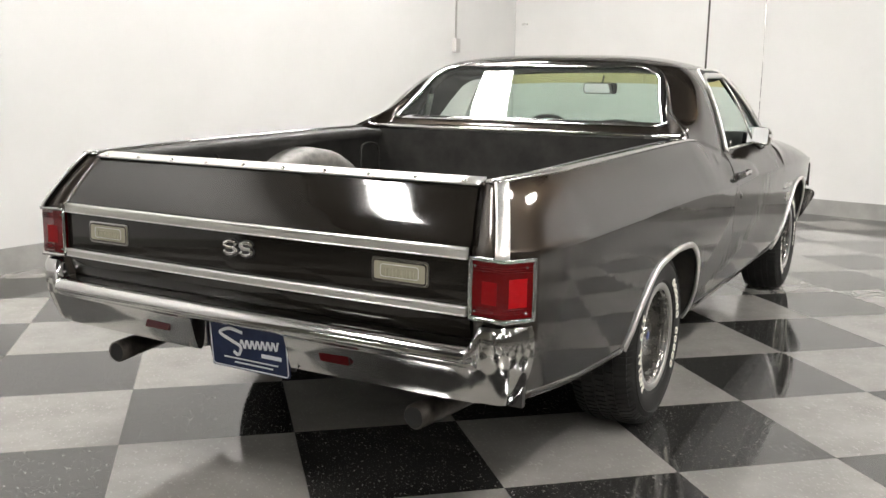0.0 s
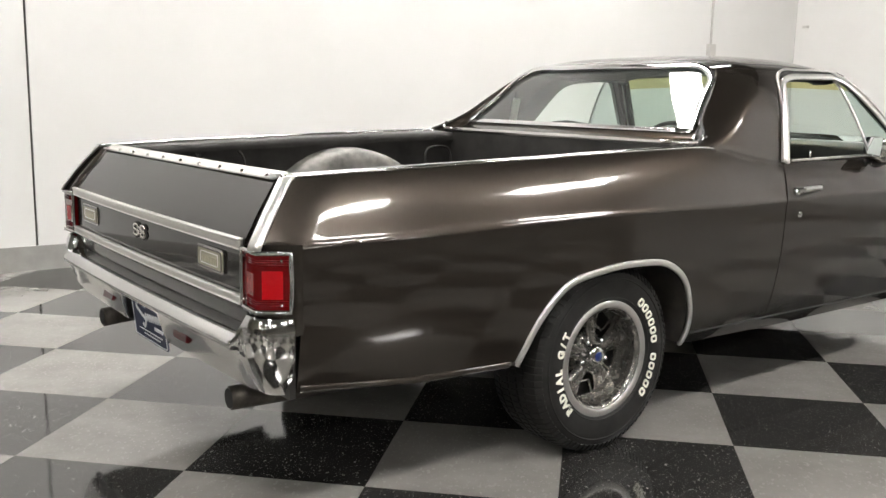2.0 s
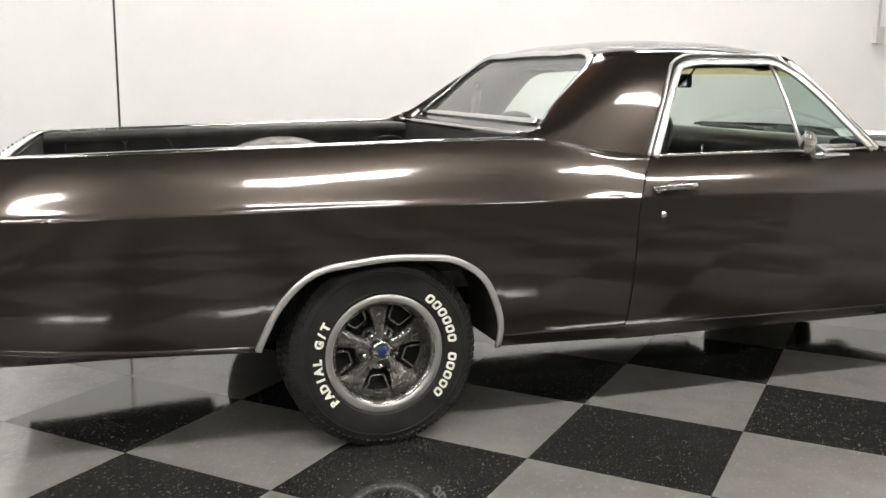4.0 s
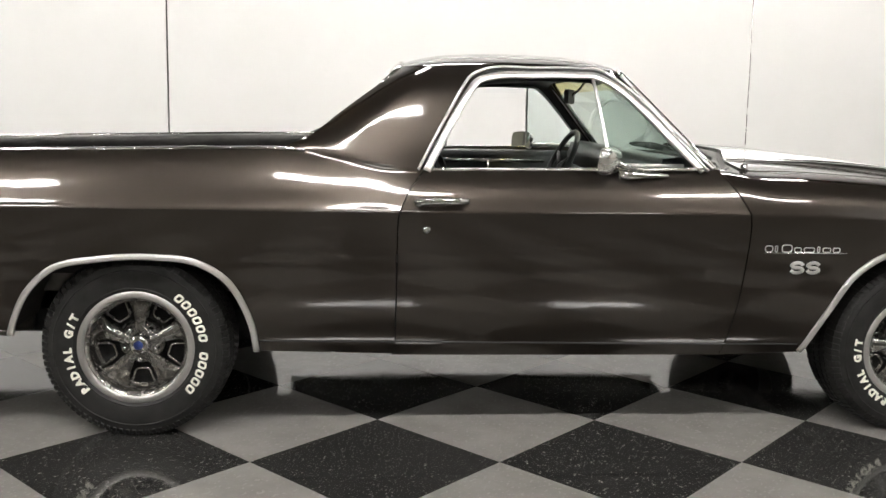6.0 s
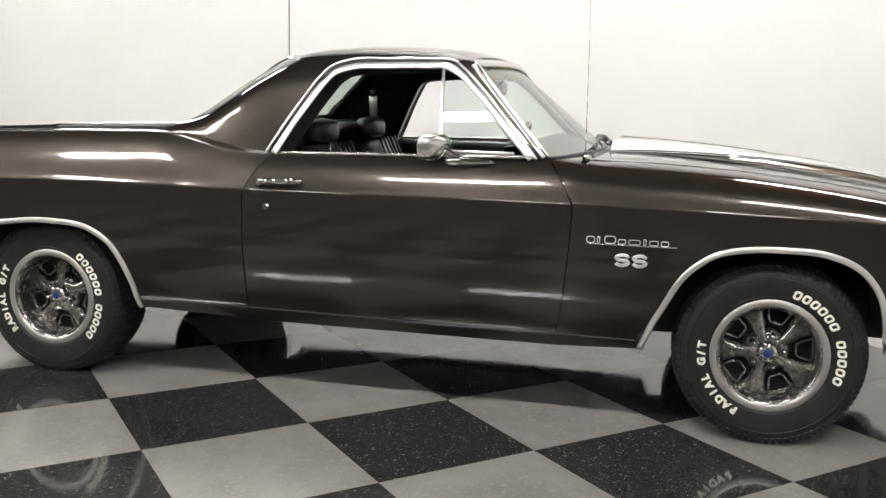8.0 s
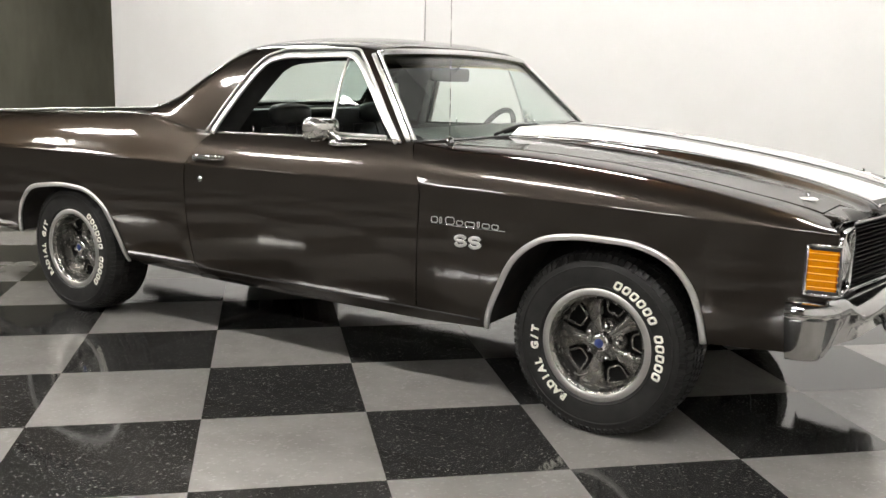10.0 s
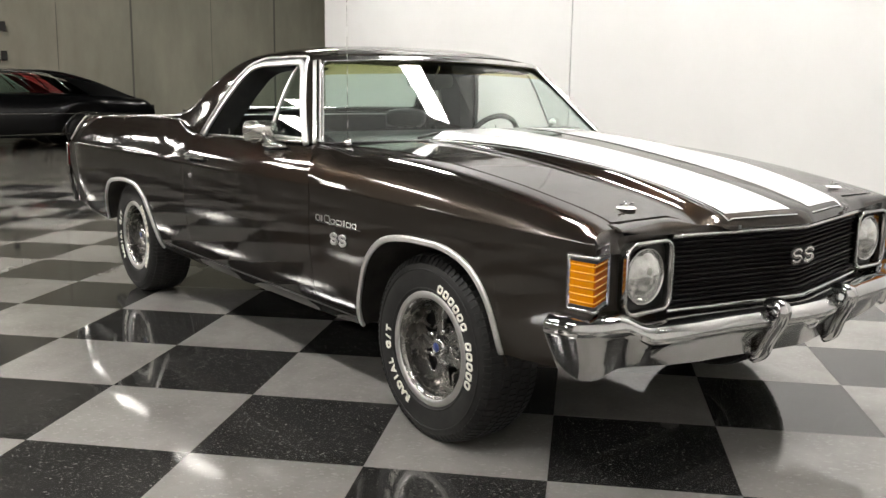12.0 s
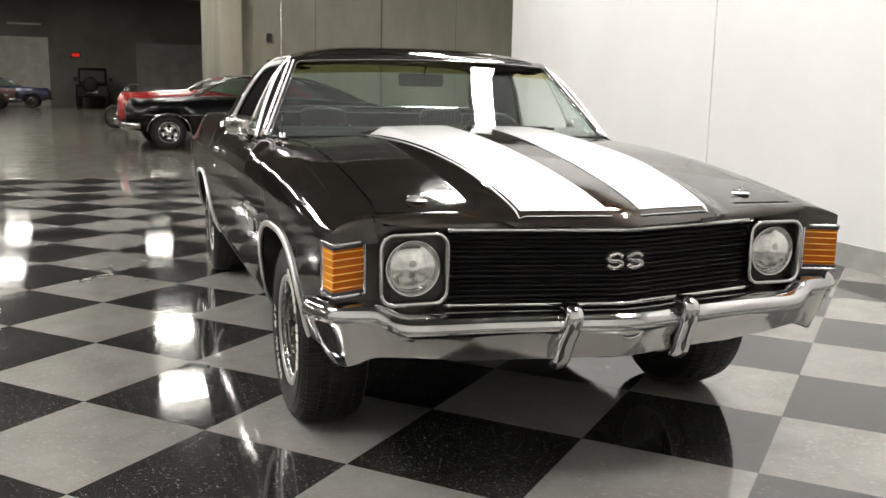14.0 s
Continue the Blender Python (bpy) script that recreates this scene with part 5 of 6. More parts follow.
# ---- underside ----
# plain boxes and panels whose near-black colour carries the shade under the body
part("underbody", box(-0.56, 0.56, -0.85, 3.25, 0.31, 0.40), SHADE_BLACK, car)
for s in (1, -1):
    part("inner_apron", box(min(s * 0.57, s * 0.59), max(s * 0.57, s * 0.59), 2.45, 3.46, 0.36, 0.86), SHADE_BLACK, car, "inner fender panel, near-black for the shade in the arch")
    part("splash_panel", box(min(s * 0.57, s * 0.84), max(s * 0.57, s * 0.84), 3.43, 3.45, 0.44, 0.78), SHADE_BLACK, car, "splash panel, near-black for the shade in the arch")
part("floor_pan", box(-0.86, 0.86, 0.5, 2.4, 0.32, 0.36), SHADE_BLACK, car)
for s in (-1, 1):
    part("tail_inner", box(min(s * 0.6, s * 0.86), max(s * 0.6, s * 0.86), -1.2, -0.45, 0.47, 0.5), SHADE_BLACK, car)
    pipe = part("exhaust_pipe", sweep(smooth_path([(s * 0.59, -1.26, 0.345), (s * 0.62, -1.05, 0.35), (s * 0.655, -0.75, 0.36), (s * 0.62, -0.45, 0.37)], 12), oval(0.036, 0.036, 20), (1, 0, 0)), SOOT, car, "dark exhaust pipe")
    part("bore", moved(lathe([(0, 0.002), (0.03, 0.002)], 20), Matrix.Translation((s * 0.59, -1.262, 0.345)) @ Matrix.Rotation(radians(-90), 4, "Z")), SHADE_BLACK, pipe)
part("rear_axle", sweep([(x, 0, 0.33) for x in (-0.72, 0, 0.72)], oval(0.05, 0.05, 12), (0, 1, 0)), UNDER, car)
part("front_axle", sweep([(x, AXLE, 0.33) for x in (-0.72, 0, 0.72)], oval(0.04, 0.04, 12), (0, 1, 0)), UNDER, car)

# ---- wheels ----
R, W = 0.337, 0.245       # tyre radius and width


def build_wheel():
    """A wheel about the x axis, outer face towards +x."""
    hub = part("wheel", lathe([(0.187, 0.085), (0.19, 0.1), (0.198, 0.112), (0.205, 0.112), (0.205, 0.1), (0.2, 0.09), (0.2, -0.1), (0.205, -0.11)], 56), RIM, car, "five-spoke grey road wheel with raised white lettering on the tyre", 40)
    h = W / 2
    tyre = lathe([(0.2, 0.098), (0.206, 0.112), (0.225, 0.1185), (0.27, h + 0.004), (0.30, 0.120), (0.315, 0.112), (0.327, 0.1), (0.334, 0.085), (R, 0.06), (R, 0.02), (R, -0.06), (0.327, -0.1), (0.30, -0.12), (0.25, -0.12), (0.2, -0.1)], 72)
    ty = part("tyre", tyre, RUBBER, hub, "black tyre")
    # tread blocks: shoulder lugs and ribs
    verts, faces = [], []
    n = 84
    for i in range(n):
        for row, (x0, x1, r0) in enumerate(((0.062, 0.104, 0), (0.032, 0.058, 1), (-0.012, 0.022, 0), (-0.058, -0.022, 1), (-0.104, -0.065, 0))):
            a0 = 2 * math.pi * (i + 0.12 + 0.5 * r0) / n
            a1 = a0 + 2 * math.pi * 0.72 / n
            k = len(verts)
            for x, a in ((x0, a0), (x1, a0), (x1, a1), (x0, a1)):
                ro = R + 0.0045 if abs(x) < 0.09 else R - 0.006
                ri = R - 0.012
                verts += [(x, ri * math.cos(a), ri * math.sin(a)), (x, ro * math.cos(a), ro * math.sin(a))]
            faces += [(k + 1, k + 3, k + 5, k + 7)] + [(k + 2 * q, k + 2 * ((q + 1) % 4), k + 2 * ((q + 1) % 4) + 1, k + 2 * q + 1) for q in range(4)]
    for i in range(n):
        a0 = 2 * math.pi * (i + 0.12) / n
        k = len(verts)
        for x, r, lift in ((0.1025, 0.3262, 0.0), (0.1025, 0.3262, 0.0035), (0.1165, 0.3055, 0.0035), (0.1165, 0.3055, 0.0)):
            for a in (a0, a0 + 2 * math.pi * 0.5 / n):
                verts.append((x + lift * 0.8, (r + lift) * math.cos(a), (r + lift) * math.sin(a)))
        faces += [(k + 2, k + 3, k + 5, k + 4), (k, k + 2, k + 4, k + 6), (k + 1, k + 7, k + 5, k + 3), (k + 4, k + 5, k + 7, k + 6)]
    t = part("tread", data("tread", verts, faces, False), RUBBER, ty)
    t["kind"] = "stuff"
    for r, x in ((0.2185, 0.1175), (0.286, 0.1255)):
        part("sidewall_ring", lathe([(r - 0.003, x - 0.002), (r - 0.0015, x + 0.0012), (r + 0.0015, x + 0.0012), (r + 0.003, x - 0.002)], 72), RUBBER, ty)
    # dished centre with five spokes
    part("trim_ring", lathe([(0.182, 0.110), (0.184, 0.1145), (0.19, 0.1155), (0.203, 0.1165), (0.208, 0.112)], 64), RIM, hub, "bright rim lip")
    part("ring_slope", lathe([(0.167, 0.080), (0.169, 0.096), (0.178, 0.1075), (0.186, 0.111)], 64), GUNMETAL, hub, "grey sloping rim")
    part("disc", lathe([(0.182, 0.06), (0.18, 0.0), (0.165, -0.012), (0.10, -0.007), (0.075, 0.008)], 56), SHADE_BLACK, hub, "dark wheel disc")
    part("inner_ring", lathe([(0.167, 0.096), (0.170, 0.06), (0.170, 0.02), (0.160, 0.008)], 56), GUNMETAL, hub)
    for i in range(5):
        a = 2 * math.pi * i / 5 + math.pi / 2
        rows = []
        for r, w, x, d in ((0.04, 0.018, 0.05, 0.02), (0.07, 0.019, 0.048, 0.024), (0.11, 0.026, 0.042, 0.022), (0.14, 0.036, 0.035, 0.018), (0.158, 0.045, 0.030, 0.014), (0.172, 0.052, 0.028, 0.01)):
            rows.append([(x - d, r, -w * 1.12), (x - 0.006, r, -w), (x, r, -w * 0.7), (x + 0.004, r, 0), (x, r, w * 0.7), (x - 0.006, r, w), (x - d, r, w * 1.12)])
        me = grid("spoke", rows)
        part("spoke", moved(me, Matrix.Rotation(a, 4, "X")), GUNMETAL, hub, "gunmetal spoke")
        # slot between the spokes
        b = a + math.pi / 5
        part("slot_frame", sweep([tuple(Matrix.Rotation(b, 3, "X") @ Vector((0.012, r, q))) for r, q in ((0.11, -0.026), (0.155, -0.042), (0.163, -0.03), (0.163, 0.03), (0.155, 0.042), (0.11, 0.026), (0.103, 0.018), (0.103, -0.018))], slab(0.006, 0.004), (1, 0, 0), closed=True), GUNMETAL, hub)
        p = Matrix.Rotation(b, 3, "X") @ Vector((0.03, 0.06, 0))
        part("lug_nut", moved(lathe([(0, 0.036), (0.007, 0.034), (0.0105, 0.026), (0.0125, 0.0)], 12), Matrix.Translation(p)), CHROME, hub)
    part("hub_disc", lathe([(0.0, 0.046), (0.042, 0.046), (0.07, 0.038), (0.082, 0.02), (0.088, 0.0)], 32), GUNMETAL, hub)
    cap = part("hub_cap", lathe([(0.0, 0.080), (0.026, 0.080), (0.033, 0.076), (0.038, 0.066), (0.040, 0.03)], 28), CHROME, hub, "chrome centre cap")
    part("badge", lathe([(0.0, 0.0818), (0.016, 0.0815), (0.018, 0.079)], 20), BLUE, cap, "blue badge")
    # raised writing: letters on one arc, plain blocks on the other
    for text, mid, step in (("RADIAL G/T", 186, 7.6),):
        for k, ch in enumerate(text):
            if ch == " ":
                continue
            ang = mid - (k - (len(text) - 1) / 2) * step
            cu = bpy.data.curves.new("letter", "FONT")
            cu.body, cu.size, cu.extrude, cu.align_x = ch, 0.038, 0.0012, "CENTER"
            cu.offset = 0.0022
            tmp = bpy.data.objects.new("letter", cu)
            me = bpy.data.meshes.new_from_object(tmp)
            bpy.data.objects.remove(tmp)
            r = 0.239
            # letter plane: its width along the tyre's circle, its height along the radius
            m = Matrix.Rotation(radians(ang), 4, "X") @ Matrix(((0, 0, 1, 0.1238), (0, 1, 0, r - 0.016), (-1, 0, 0, 0), (0, 0, 0, 1)))
            me.transform(m)
            part("letter", me, LETTER, ty, "raised white letter")
    for k in range(12):
        if k == 6:
            continue
        ang = 5.5 - (k - 5.5) * 8.0
        ring = []
        for a, b in rounded(0.010, 0.0118, 0.0055, 4):
            t = radians(ang) - (a + 0.12 * b) / 0.242
            ring.append((0.1252, (0.242 + b) * math.cos(t), (0.242 + b) * math.sin(t)))
        part("block", sweep(ring, slab(0.0014, 0.0040, 0.3), (1, 0, 0), closed=True), LETTER, ty, "raised white shape")
    return hub


wheel = build_wheel()
OFF = 0.79
wheel.matrix_basis = pose(OFF, 0, 0.335)
for x, y, turn in ((OFF, AXLE, 0), (-OFF, 0, 180), (-OFF, AXLE, 180)):
    w = copy_thing(wheel, pose(x, y, 0.335, 22 if x > 0 else 70, 0, turn))

# ---- cabin ----
def seat(x):
    s = part("seat", grid("seat_cushion", [[(x + a, 1.18 + 0.5 * b, 0.62 + 0.07 * (1 - abs(2 * b - 1) ** 4) * (1 - abs(a / 0.27) ** 4) ** 0.5 if abs(a) < 0.27 else 0.62) for a in np.linspace(-0.27, 0.27, 13)] for b in np.linspace(0, 1, 11)]), VINYL, car, "black vinyl bucket seat with headrest")
    back = []
    for k in np.linspace(0, 1, 12):
        row = []
        for a in np.linspace(0, 2 * math.pi, 21)[:-1]:
            w = 0.255 - 0.05 * k**3
            row.append((x + w * math.copysign(abs(math.cos(a)) ** 0.5, math.cos(a)), 1.2 - 0.16 * k + 0.065 * math.copysign(abs(math.sin(a)) ** 0.7, math.sin(a)) * (1 - 0.3 * k), 0.62 + 0.38 * k))
        back.append(row)
    back.append([(x, 1.04, 1.01)] * 20)
    part("backrest", grid("backrest", back, close_v=True), VINYL, s)
    head = []
    for k in np.linspace(-1, 1, 11):
        r = math.sqrt(max(0, 1 - k**4))
        head.append([(x + 0.135 * r * math.copysign(abs(math.cos(a)) ** 0.6, math.cos(a)), 1.03 + 0.06 * r * math.sin(a), 1.062 + 0.06 * k) for a in np.linspace(0, 2 * math.pi, 19)[:-1]])
    part("headrest", grid("headrest", head, close_v=True), VINYL, s)
    for i in range(5):
        part("pleat", sweep([(x - 0.13 + 0.065 * i, 1.275 - 0.155 * k, 0.66 + 0.36 * k) for k in np.linspace(0, 1, 8)], oval(0.012, 0.006, 6), (1, 0, 0)), VINYL, s)
    return s


for x in (0.36, -0.36):
    seat(x)
dash = [[(x, y, z) for x in np.linspace(-0.78, 0.78, 15)] for y, z in ((2.16, 0.985), (2.10, 1.025), (2.0, 1.05), (1.94, 1.042), (1.92, 0.98), (1.95, 0.82), (1.98, 0.68))]
part("dashboard", grid("dash", dash), VINYL, car, "black dashboard")
wheel_ring = [(-0.36 + 0.178 * math.cos(a), 1.79 + 0.178 * math.sin(a) * 0.42, 0.945 + 0.178 * math.sin(a) * 0.9) for a in np.linspace(0, 2 * math.pi, 41)[:-1]]
sw = part("steering_wheel", sweep(wheel_ring, oval(0.014, 0.014, 10), (0, -0.9, 0.42), closed=True), BLACK, car, "black steering wheel")
for a in (20, 160, 270):
    c = np.array((-0.36, 1.79, 0.945))
    e = np.array((-0.36 + 0.174 * math.cos(radians(a)), 1.79 + 0.174 * math.sin(radians(a)) * 0.42, 0.945 + 0.174 * math.sin(radians(a)) * 0.9))
    part("spoke", sweep([c, e], slab(0.012, 0.005), (1, 0, 0.2)), BLACK, sw)
part("column", sweep([(-0.36, 1.8, 0.935), (-0.36, 1.98, 0.86)], oval(0.035, 0.035, 12), (1, 0, 0)), BLACK, sw)
rm = part("rear_mirror", moved(prism(rounded(0.115, 0.032, 0.02), 0.02, lambda a, b, d: (a, d, b)), Matrix.Translation((0.0, 1.735, 1.275)) @ Matrix.Rotation(radians(-20), 4, "Z")), BLACK, car, "inside rear-view mirror")
part("mirror_glass", moved(prism(rounded(0.108, 0.026, 0.016), 0.002, lambda a, b, d: (a, -d, b)), Matrix.Translation((0.0, 1.7335, 1.275)) @ Matrix.Rotation(radians(-20), 4, "Z")), MIRROR, rm)
part("mirror_arm", sweep([(0, 1.755, 1.28), (0, 1.79, 1.31), (0, 1.815, 1.345)], oval(0.006, 0.006, 8), (1, 0, 0)), CHROME, rm)
for s in (1, -1):
    part("door_lining", grid("lining", [[(s * x, y, z) for y in np.linspace(1.0, 2.12, 8)] for x, z in ((0.86, 0.99), (0.835, 0.985), (0.82, 0.95), (0.81, 0.8), (0.80, 0.5))], flip=s < 0), VINYL, car)
    part("arm_rest_strip", sweep([(s * 0.815, y, 0.93) for y in (1.2, 1.5, 1.8)], slab(0.006, 0.008), (s, 0, 0)), STEEL, car)
    part("lock_pin", sweep([(s * 0.86, 1.26, 0.985), (s * 0.86, 1.26, 1.03)], oval(0.004, 0.004, 8), (1, 0, 0)), STEEL, car)
    strap = part("belt_strap", sweep([(s * 0.655, 0.945, 1.225), (s * 0.665, 0.945, 1.18), (s * 0.685, 0.945, 1.09)], slab(0.022, 0.006), (0, 1, 0)), GREY_TRIM, car, "grey hanging seat belt")
    part("buckle", sweep([(s * 0.656, 0.945, 1.22), (s * 0.65, 0.945, 1.26)], slab(0.013, 0.006), (0, 1, 0)), BLACK, strap)
    part("cab_side_lining", grid("csl", np.array([[(s * (q[0] - 0.02), q[1] + 0.004, q[2]) for q in col] for col in sail[::3]]), flip=s > 0), VINYL, car)
part("cab_back_lining", box(-0.74, 0.74, 0.80, 0.82, 0.45, 1.095), VINYL, car)
part("parcel_shelf", box(-0.70, 0.70, 0.70, 1.0, 1.07, 1.085), VINYL, car)
part("cabin_floor", box(-0.84, 0.84, 0.82, 2.2, 0.36, 0.40), VINYL, car)
part("firewall", box(-0.86, 0.86, 2.18, 2.2, 0.36, 0.975), UNDER, car)

# ---- far things in the hall ----
def far_car(name, label, paint, x, y, turn, stripe=None, cab=0.42, lift=0.0):
    """A two-door coupe, nose towards its own +x, its middle at the empty."""
    c = empty(name, label, "car", (x, y, 0))
    c.rotation_euler = (0, 0, radians(turn))
    top = [(-2.62, 0.80), (-2.55, 0.87), (-2.2, 0.92), (-1.3, 0.98), (-0.3, 0.985), (0.75, 1.0 + lift), (1.5, 0.97 + lift), (2.1, 0.92 + lift), (2.36, 0.88 + lift), (2.41, 0.79 + lift)]
    low = [(-2.62, 0.45), (-2.3, 0.34), (-1.3, 0.27), (1.3, 0.27), (2.1, 0.33), (2.41, 0.42)]
    half = [(-2.62, 0.82), (-2.2, 0.90), (-0.5, 0.94), (1.2, 0.93), (2.0, 0.89), (2.41, 0.82)]
    rows = []
    for q in np.linspace(-2.62, 2.41, 60):
        zt, zb, w = float(curve(top, q)), float(curve(low, q)), float(curve(half, q))
        for cx in (-1.3, 1.65):
            if abs(q - cx) < 0.40:
                zb = max(zb, 0.33 + math.sqrt(0.40**2 - (q - cx) ** 2) * 0.9)
        h = zt - zb
        side = [(w * 0.93, zb), (w * 0.985, zb + 0.15 * h), (w, zb + 0.45 * h), (w * 0.99, zb + 0.62 * h), (w * 0.95, zb + 0.8 * h), (w * 0.88, zb + 0.93 * h), (w * 0.78, zt), (w * 0.4, zt + 0.015), (0, zt + 0.02)]
        rows.append([(q, -a, z) for a, z in side] + [(q, a, z) for a, z in side[-2::-1]])
    rows = np.array(rows)
    part("body", grid("body", rows, flip=True), paint, c)
    part("tail", grid("tail", [[(-2.62, y2, z) for y2 in (-0.78, 0.78)] for z in (0.45, 0.81)]), paint, c)
    part("nose", grid("nose", [[(2.405, y2, z) for y2 in (-0.78, 0.78)] for z in (0.42, 0.79 + lift)]), SHADE_BLACK, c, "dark grille")
    # greenhouse: fastback roof with pillars and glass
    roof_p = [(0.02 + cab, 1.38), (-0.15 + cab, 1.405), (-0.4, 1.425), (-1.0, 1.40), (-1.35, 1.32), (-1.9, 1.12), (-2.25, 0.965)]
    g = []
    for q, z in smooth_path(roof_p, 22):
        w = float(np.interp(z, [0.95, 1.42], [0.76, 0.62]))
        g.append([(q, -w, z - 0.045), (q, -w * 0.93, z - 0.012), (q, -w * 0.5, z + 0.012), (q, 0, z + 0.02), (q, w * 0.5, z + 0.012), (q, w * 0.93, z - 0.012), (q, w, z - 0.045)])
    part("roof", grid("roof", g, flip=True), paint, c)
    part("windshield", grid("fws", [[(0.75 + cab, v * 0.78, 0.985) for v in np.linspace(-1, 1, 7)], [(0.04 + cab, v * 0.64, 1.38) for v in np.linspace(-1, 1, 7)]]), GLASS, c)
    for s in (-1, 1):
        part("side_glass", grid("fsg", [[(0.62 + cab, s * 0.8, 0.98), (-1.5, s * 0.82, 0.98)], [(0.05 + cab, s * 0.645, 1.36), (-1.1, s * 0.65, 1.33)]], flip=s > 0), SIDE_GLASS, c)
        part("quarter", grid("fq", [[(-1.45, s * 0.82, 0.97), (-2.3, s * 0.78, 0.94)], [(-0.85, s * 0.65, 1.37), (-1.6, s * 0.68, 1.19)]], flip=s > 0), paint, c)
        part("window_trim", sweep(smooth_path([(0.7 + cab, s * 0.80, 0.985), (0.06 + cab, s * 0.65, 1.365), (-0.4, s * 0.645, 1.385), (-0.75, s * 0.655, 1.35), (-1.1, s * 0.74, 1.06)], 30), oval(0.012, 0.012, 6), (0, 1, 0)), CHROME, c, "chrome window line")
        part("sill_trim", sweep([(-1.05, s * 0.895, 0.30), (1.05, s * 0.89, 0.30)], slab(0.02, 0.012), (0, 0, 1)), CHROME, c, "chrome sill strip")
        part("belt_trim", sweep([(q, s * (float(curve(half, q)) + 0.004), 0.66) for q in np.linspace(-2.3, 2.1, 12)], slab(0.006, 0.004), (0, 0, 1)), CHROME, c)
        part("pillar_trim", sweep([(0.74 + cab, s * 0.775, 0.99), (0.04 + cab, s * 0.638, 1.385)], oval(0.014, 0.014, 6), (0, 1, 0)), CHROME, c)
        for cx in (-1.3, 1.65):
            wl = part("wheel", moved(lathe([(0.17, 0.09), (0.205, 0.1), (0.25, 0.112), (0.31, 0.1), (0.33, 0.07), (0.33, -0.07), (0.3, -0.11)], 36), Matrix.Translation((cx, s * 0.78, 0.33)) @ Matrix.Rotation(radians(90 if s > 0 else -90), 4, "Z")), RUBBER, c)
            part("rim", moved(lathe([(0.0, 0.07), (0.05, 0.075), (0.07, 0.05), (0.15, 0.05), (0.185, 0.095), (0.2, 0.1), (0.205, 0.092)], 30), Matrix.Translation((cx, s * 0.78, 0.33)) @ Matrix.Rotation(radians(90 if s > 0 else -90), 4, "Z")), CHROME, wl)
            for k in range(5):
                a = 2 * math.pi * k / 5 + 0.3
                part("slot", moved(lathe([(0, 0.006), (0.032, 0.006), (0.036, 0)], 10), Matrix.Translation((cx, s * 0.78, 0.33)) @ Matrix.Rotation(radians(90 if s > 0 else -90), 4, "Z") @ Matrix.Translation((0.055, 0.11 * math.cos(a), 0.11 * math.sin(a)))), SHADE_BLACK, wl)
            arch = [(cx + 0.4 * math.cos(a), s * (float(curve(half, cx + 0.4 * math.cos(a))) + 0.002), 0.33 + 0.36 * math.sin(a)) for a in np.linspace(0, math.pi, 20)]
            part("arch_trim", sweep(arch, oval(0.012, 0.01, 6), (0, 1, 0)), CHROME, c)
            part("well", box(cx - 0.4, cx + 0.4, min(s * 0.5, s * 0.86), max(s * 0.5, s * 0.86), 0.62, 0.68), SHADE_BLACK, c)
        for dy in (0.52, 0.68):
            part("headlamp", moved(lathe([(0, 0.03), (0.05, 0.024), (0.075, 0.0), (0.085, 0.005)], 18), Matrix.Translation((2.39, s * dy, 0.70 + lift))), LAMP_GLASS, c)
    for x0, z, sg in ((2.41, 0.46, 1), (-2.62, 0.48, -1)):
        part("bumper", sweep(smooth_path([(x0 - sg * 0.25, -0.92, z), (x0, -0.86, z), (x0 + sg * 0.09, -0.5, z), (x0 + sg * 0.12, 0, z), (x0 + sg * 0.09, 0.5, z), (x0, 0.86, z), (x0 - sg * 0.25, 0.92, z)], 30), slab(0.06, 0.03, 0.8), (0, 0, 1)), CHROME, c, "chrome bumper")
    if stripe:
        for s in (-1, 1):
            part("stripe", grid("fst", [[(q, s * a, float(curve(top, q)) + 0.026) for a in (0.10, 0.25, 0.38)] for q in np.linspace(0.8 + cab, 2.3, 14)], flip=s < 0), stripe, c, "white hood stripe")
    part("cabin", box(-1.4, 0.55 + cab, -0.7, 0.7, 0.55, 0.90), VINYL, c)
    return c


GLOSS_BLACK = mat("black_car_paint", (0.003, 0.003, 0.0033), 0.3, 0, 0.22, 0.03, 0.1)
vary(GLOSS_BLACK, 6, 0.02, 0.06, 3, "Coat Roughness")
GLOSS_RED = mat("red_car_paint", (0.35, 0.012, 0.012), 0.35, 0, 1.0, 0.03)
vary(GLOSS_RED, 6, (0.22, 0.008, 0.008), (0.3, 0.011, 0.01))
GLOSS_DULL = mat("dull_red_car_paint", (0.09, 0.02, 0.012), 0.4, 0, 0.6, 0.04)
vary(GLOSS_DULL, 6, (0.06, 0.014, 0.009), (0.11, 0.024, 0.015))
GLOSS_BLUE = mat("blue_car_paint", (0.02, 0.03, 0.14), 0.35, 0, 1.0, 0.03)
vary(GLOSS_BLUE, 6, (0.01, 0.014, 0.05), (0.016, 0.022, 0.08))
far_car("parked_car", "black fastback coupe parked on polished concrete", GLOSS_BLACK, -1.09, -12.75, 0)
far_car("parked_car", "red coupe with white hood stripes behind the black car", GLOSS_RED, -0.95, -14.75, 0, WHITE, lift=0.12)
far_car("parked_car", "dark red car near the roller door", GLOSS_DULL, 8.0, -38.0, 180)
far_car("parked_car", "blue car beside the far wall", GLOSS_BLUE, 6.9, -42.0, 180)

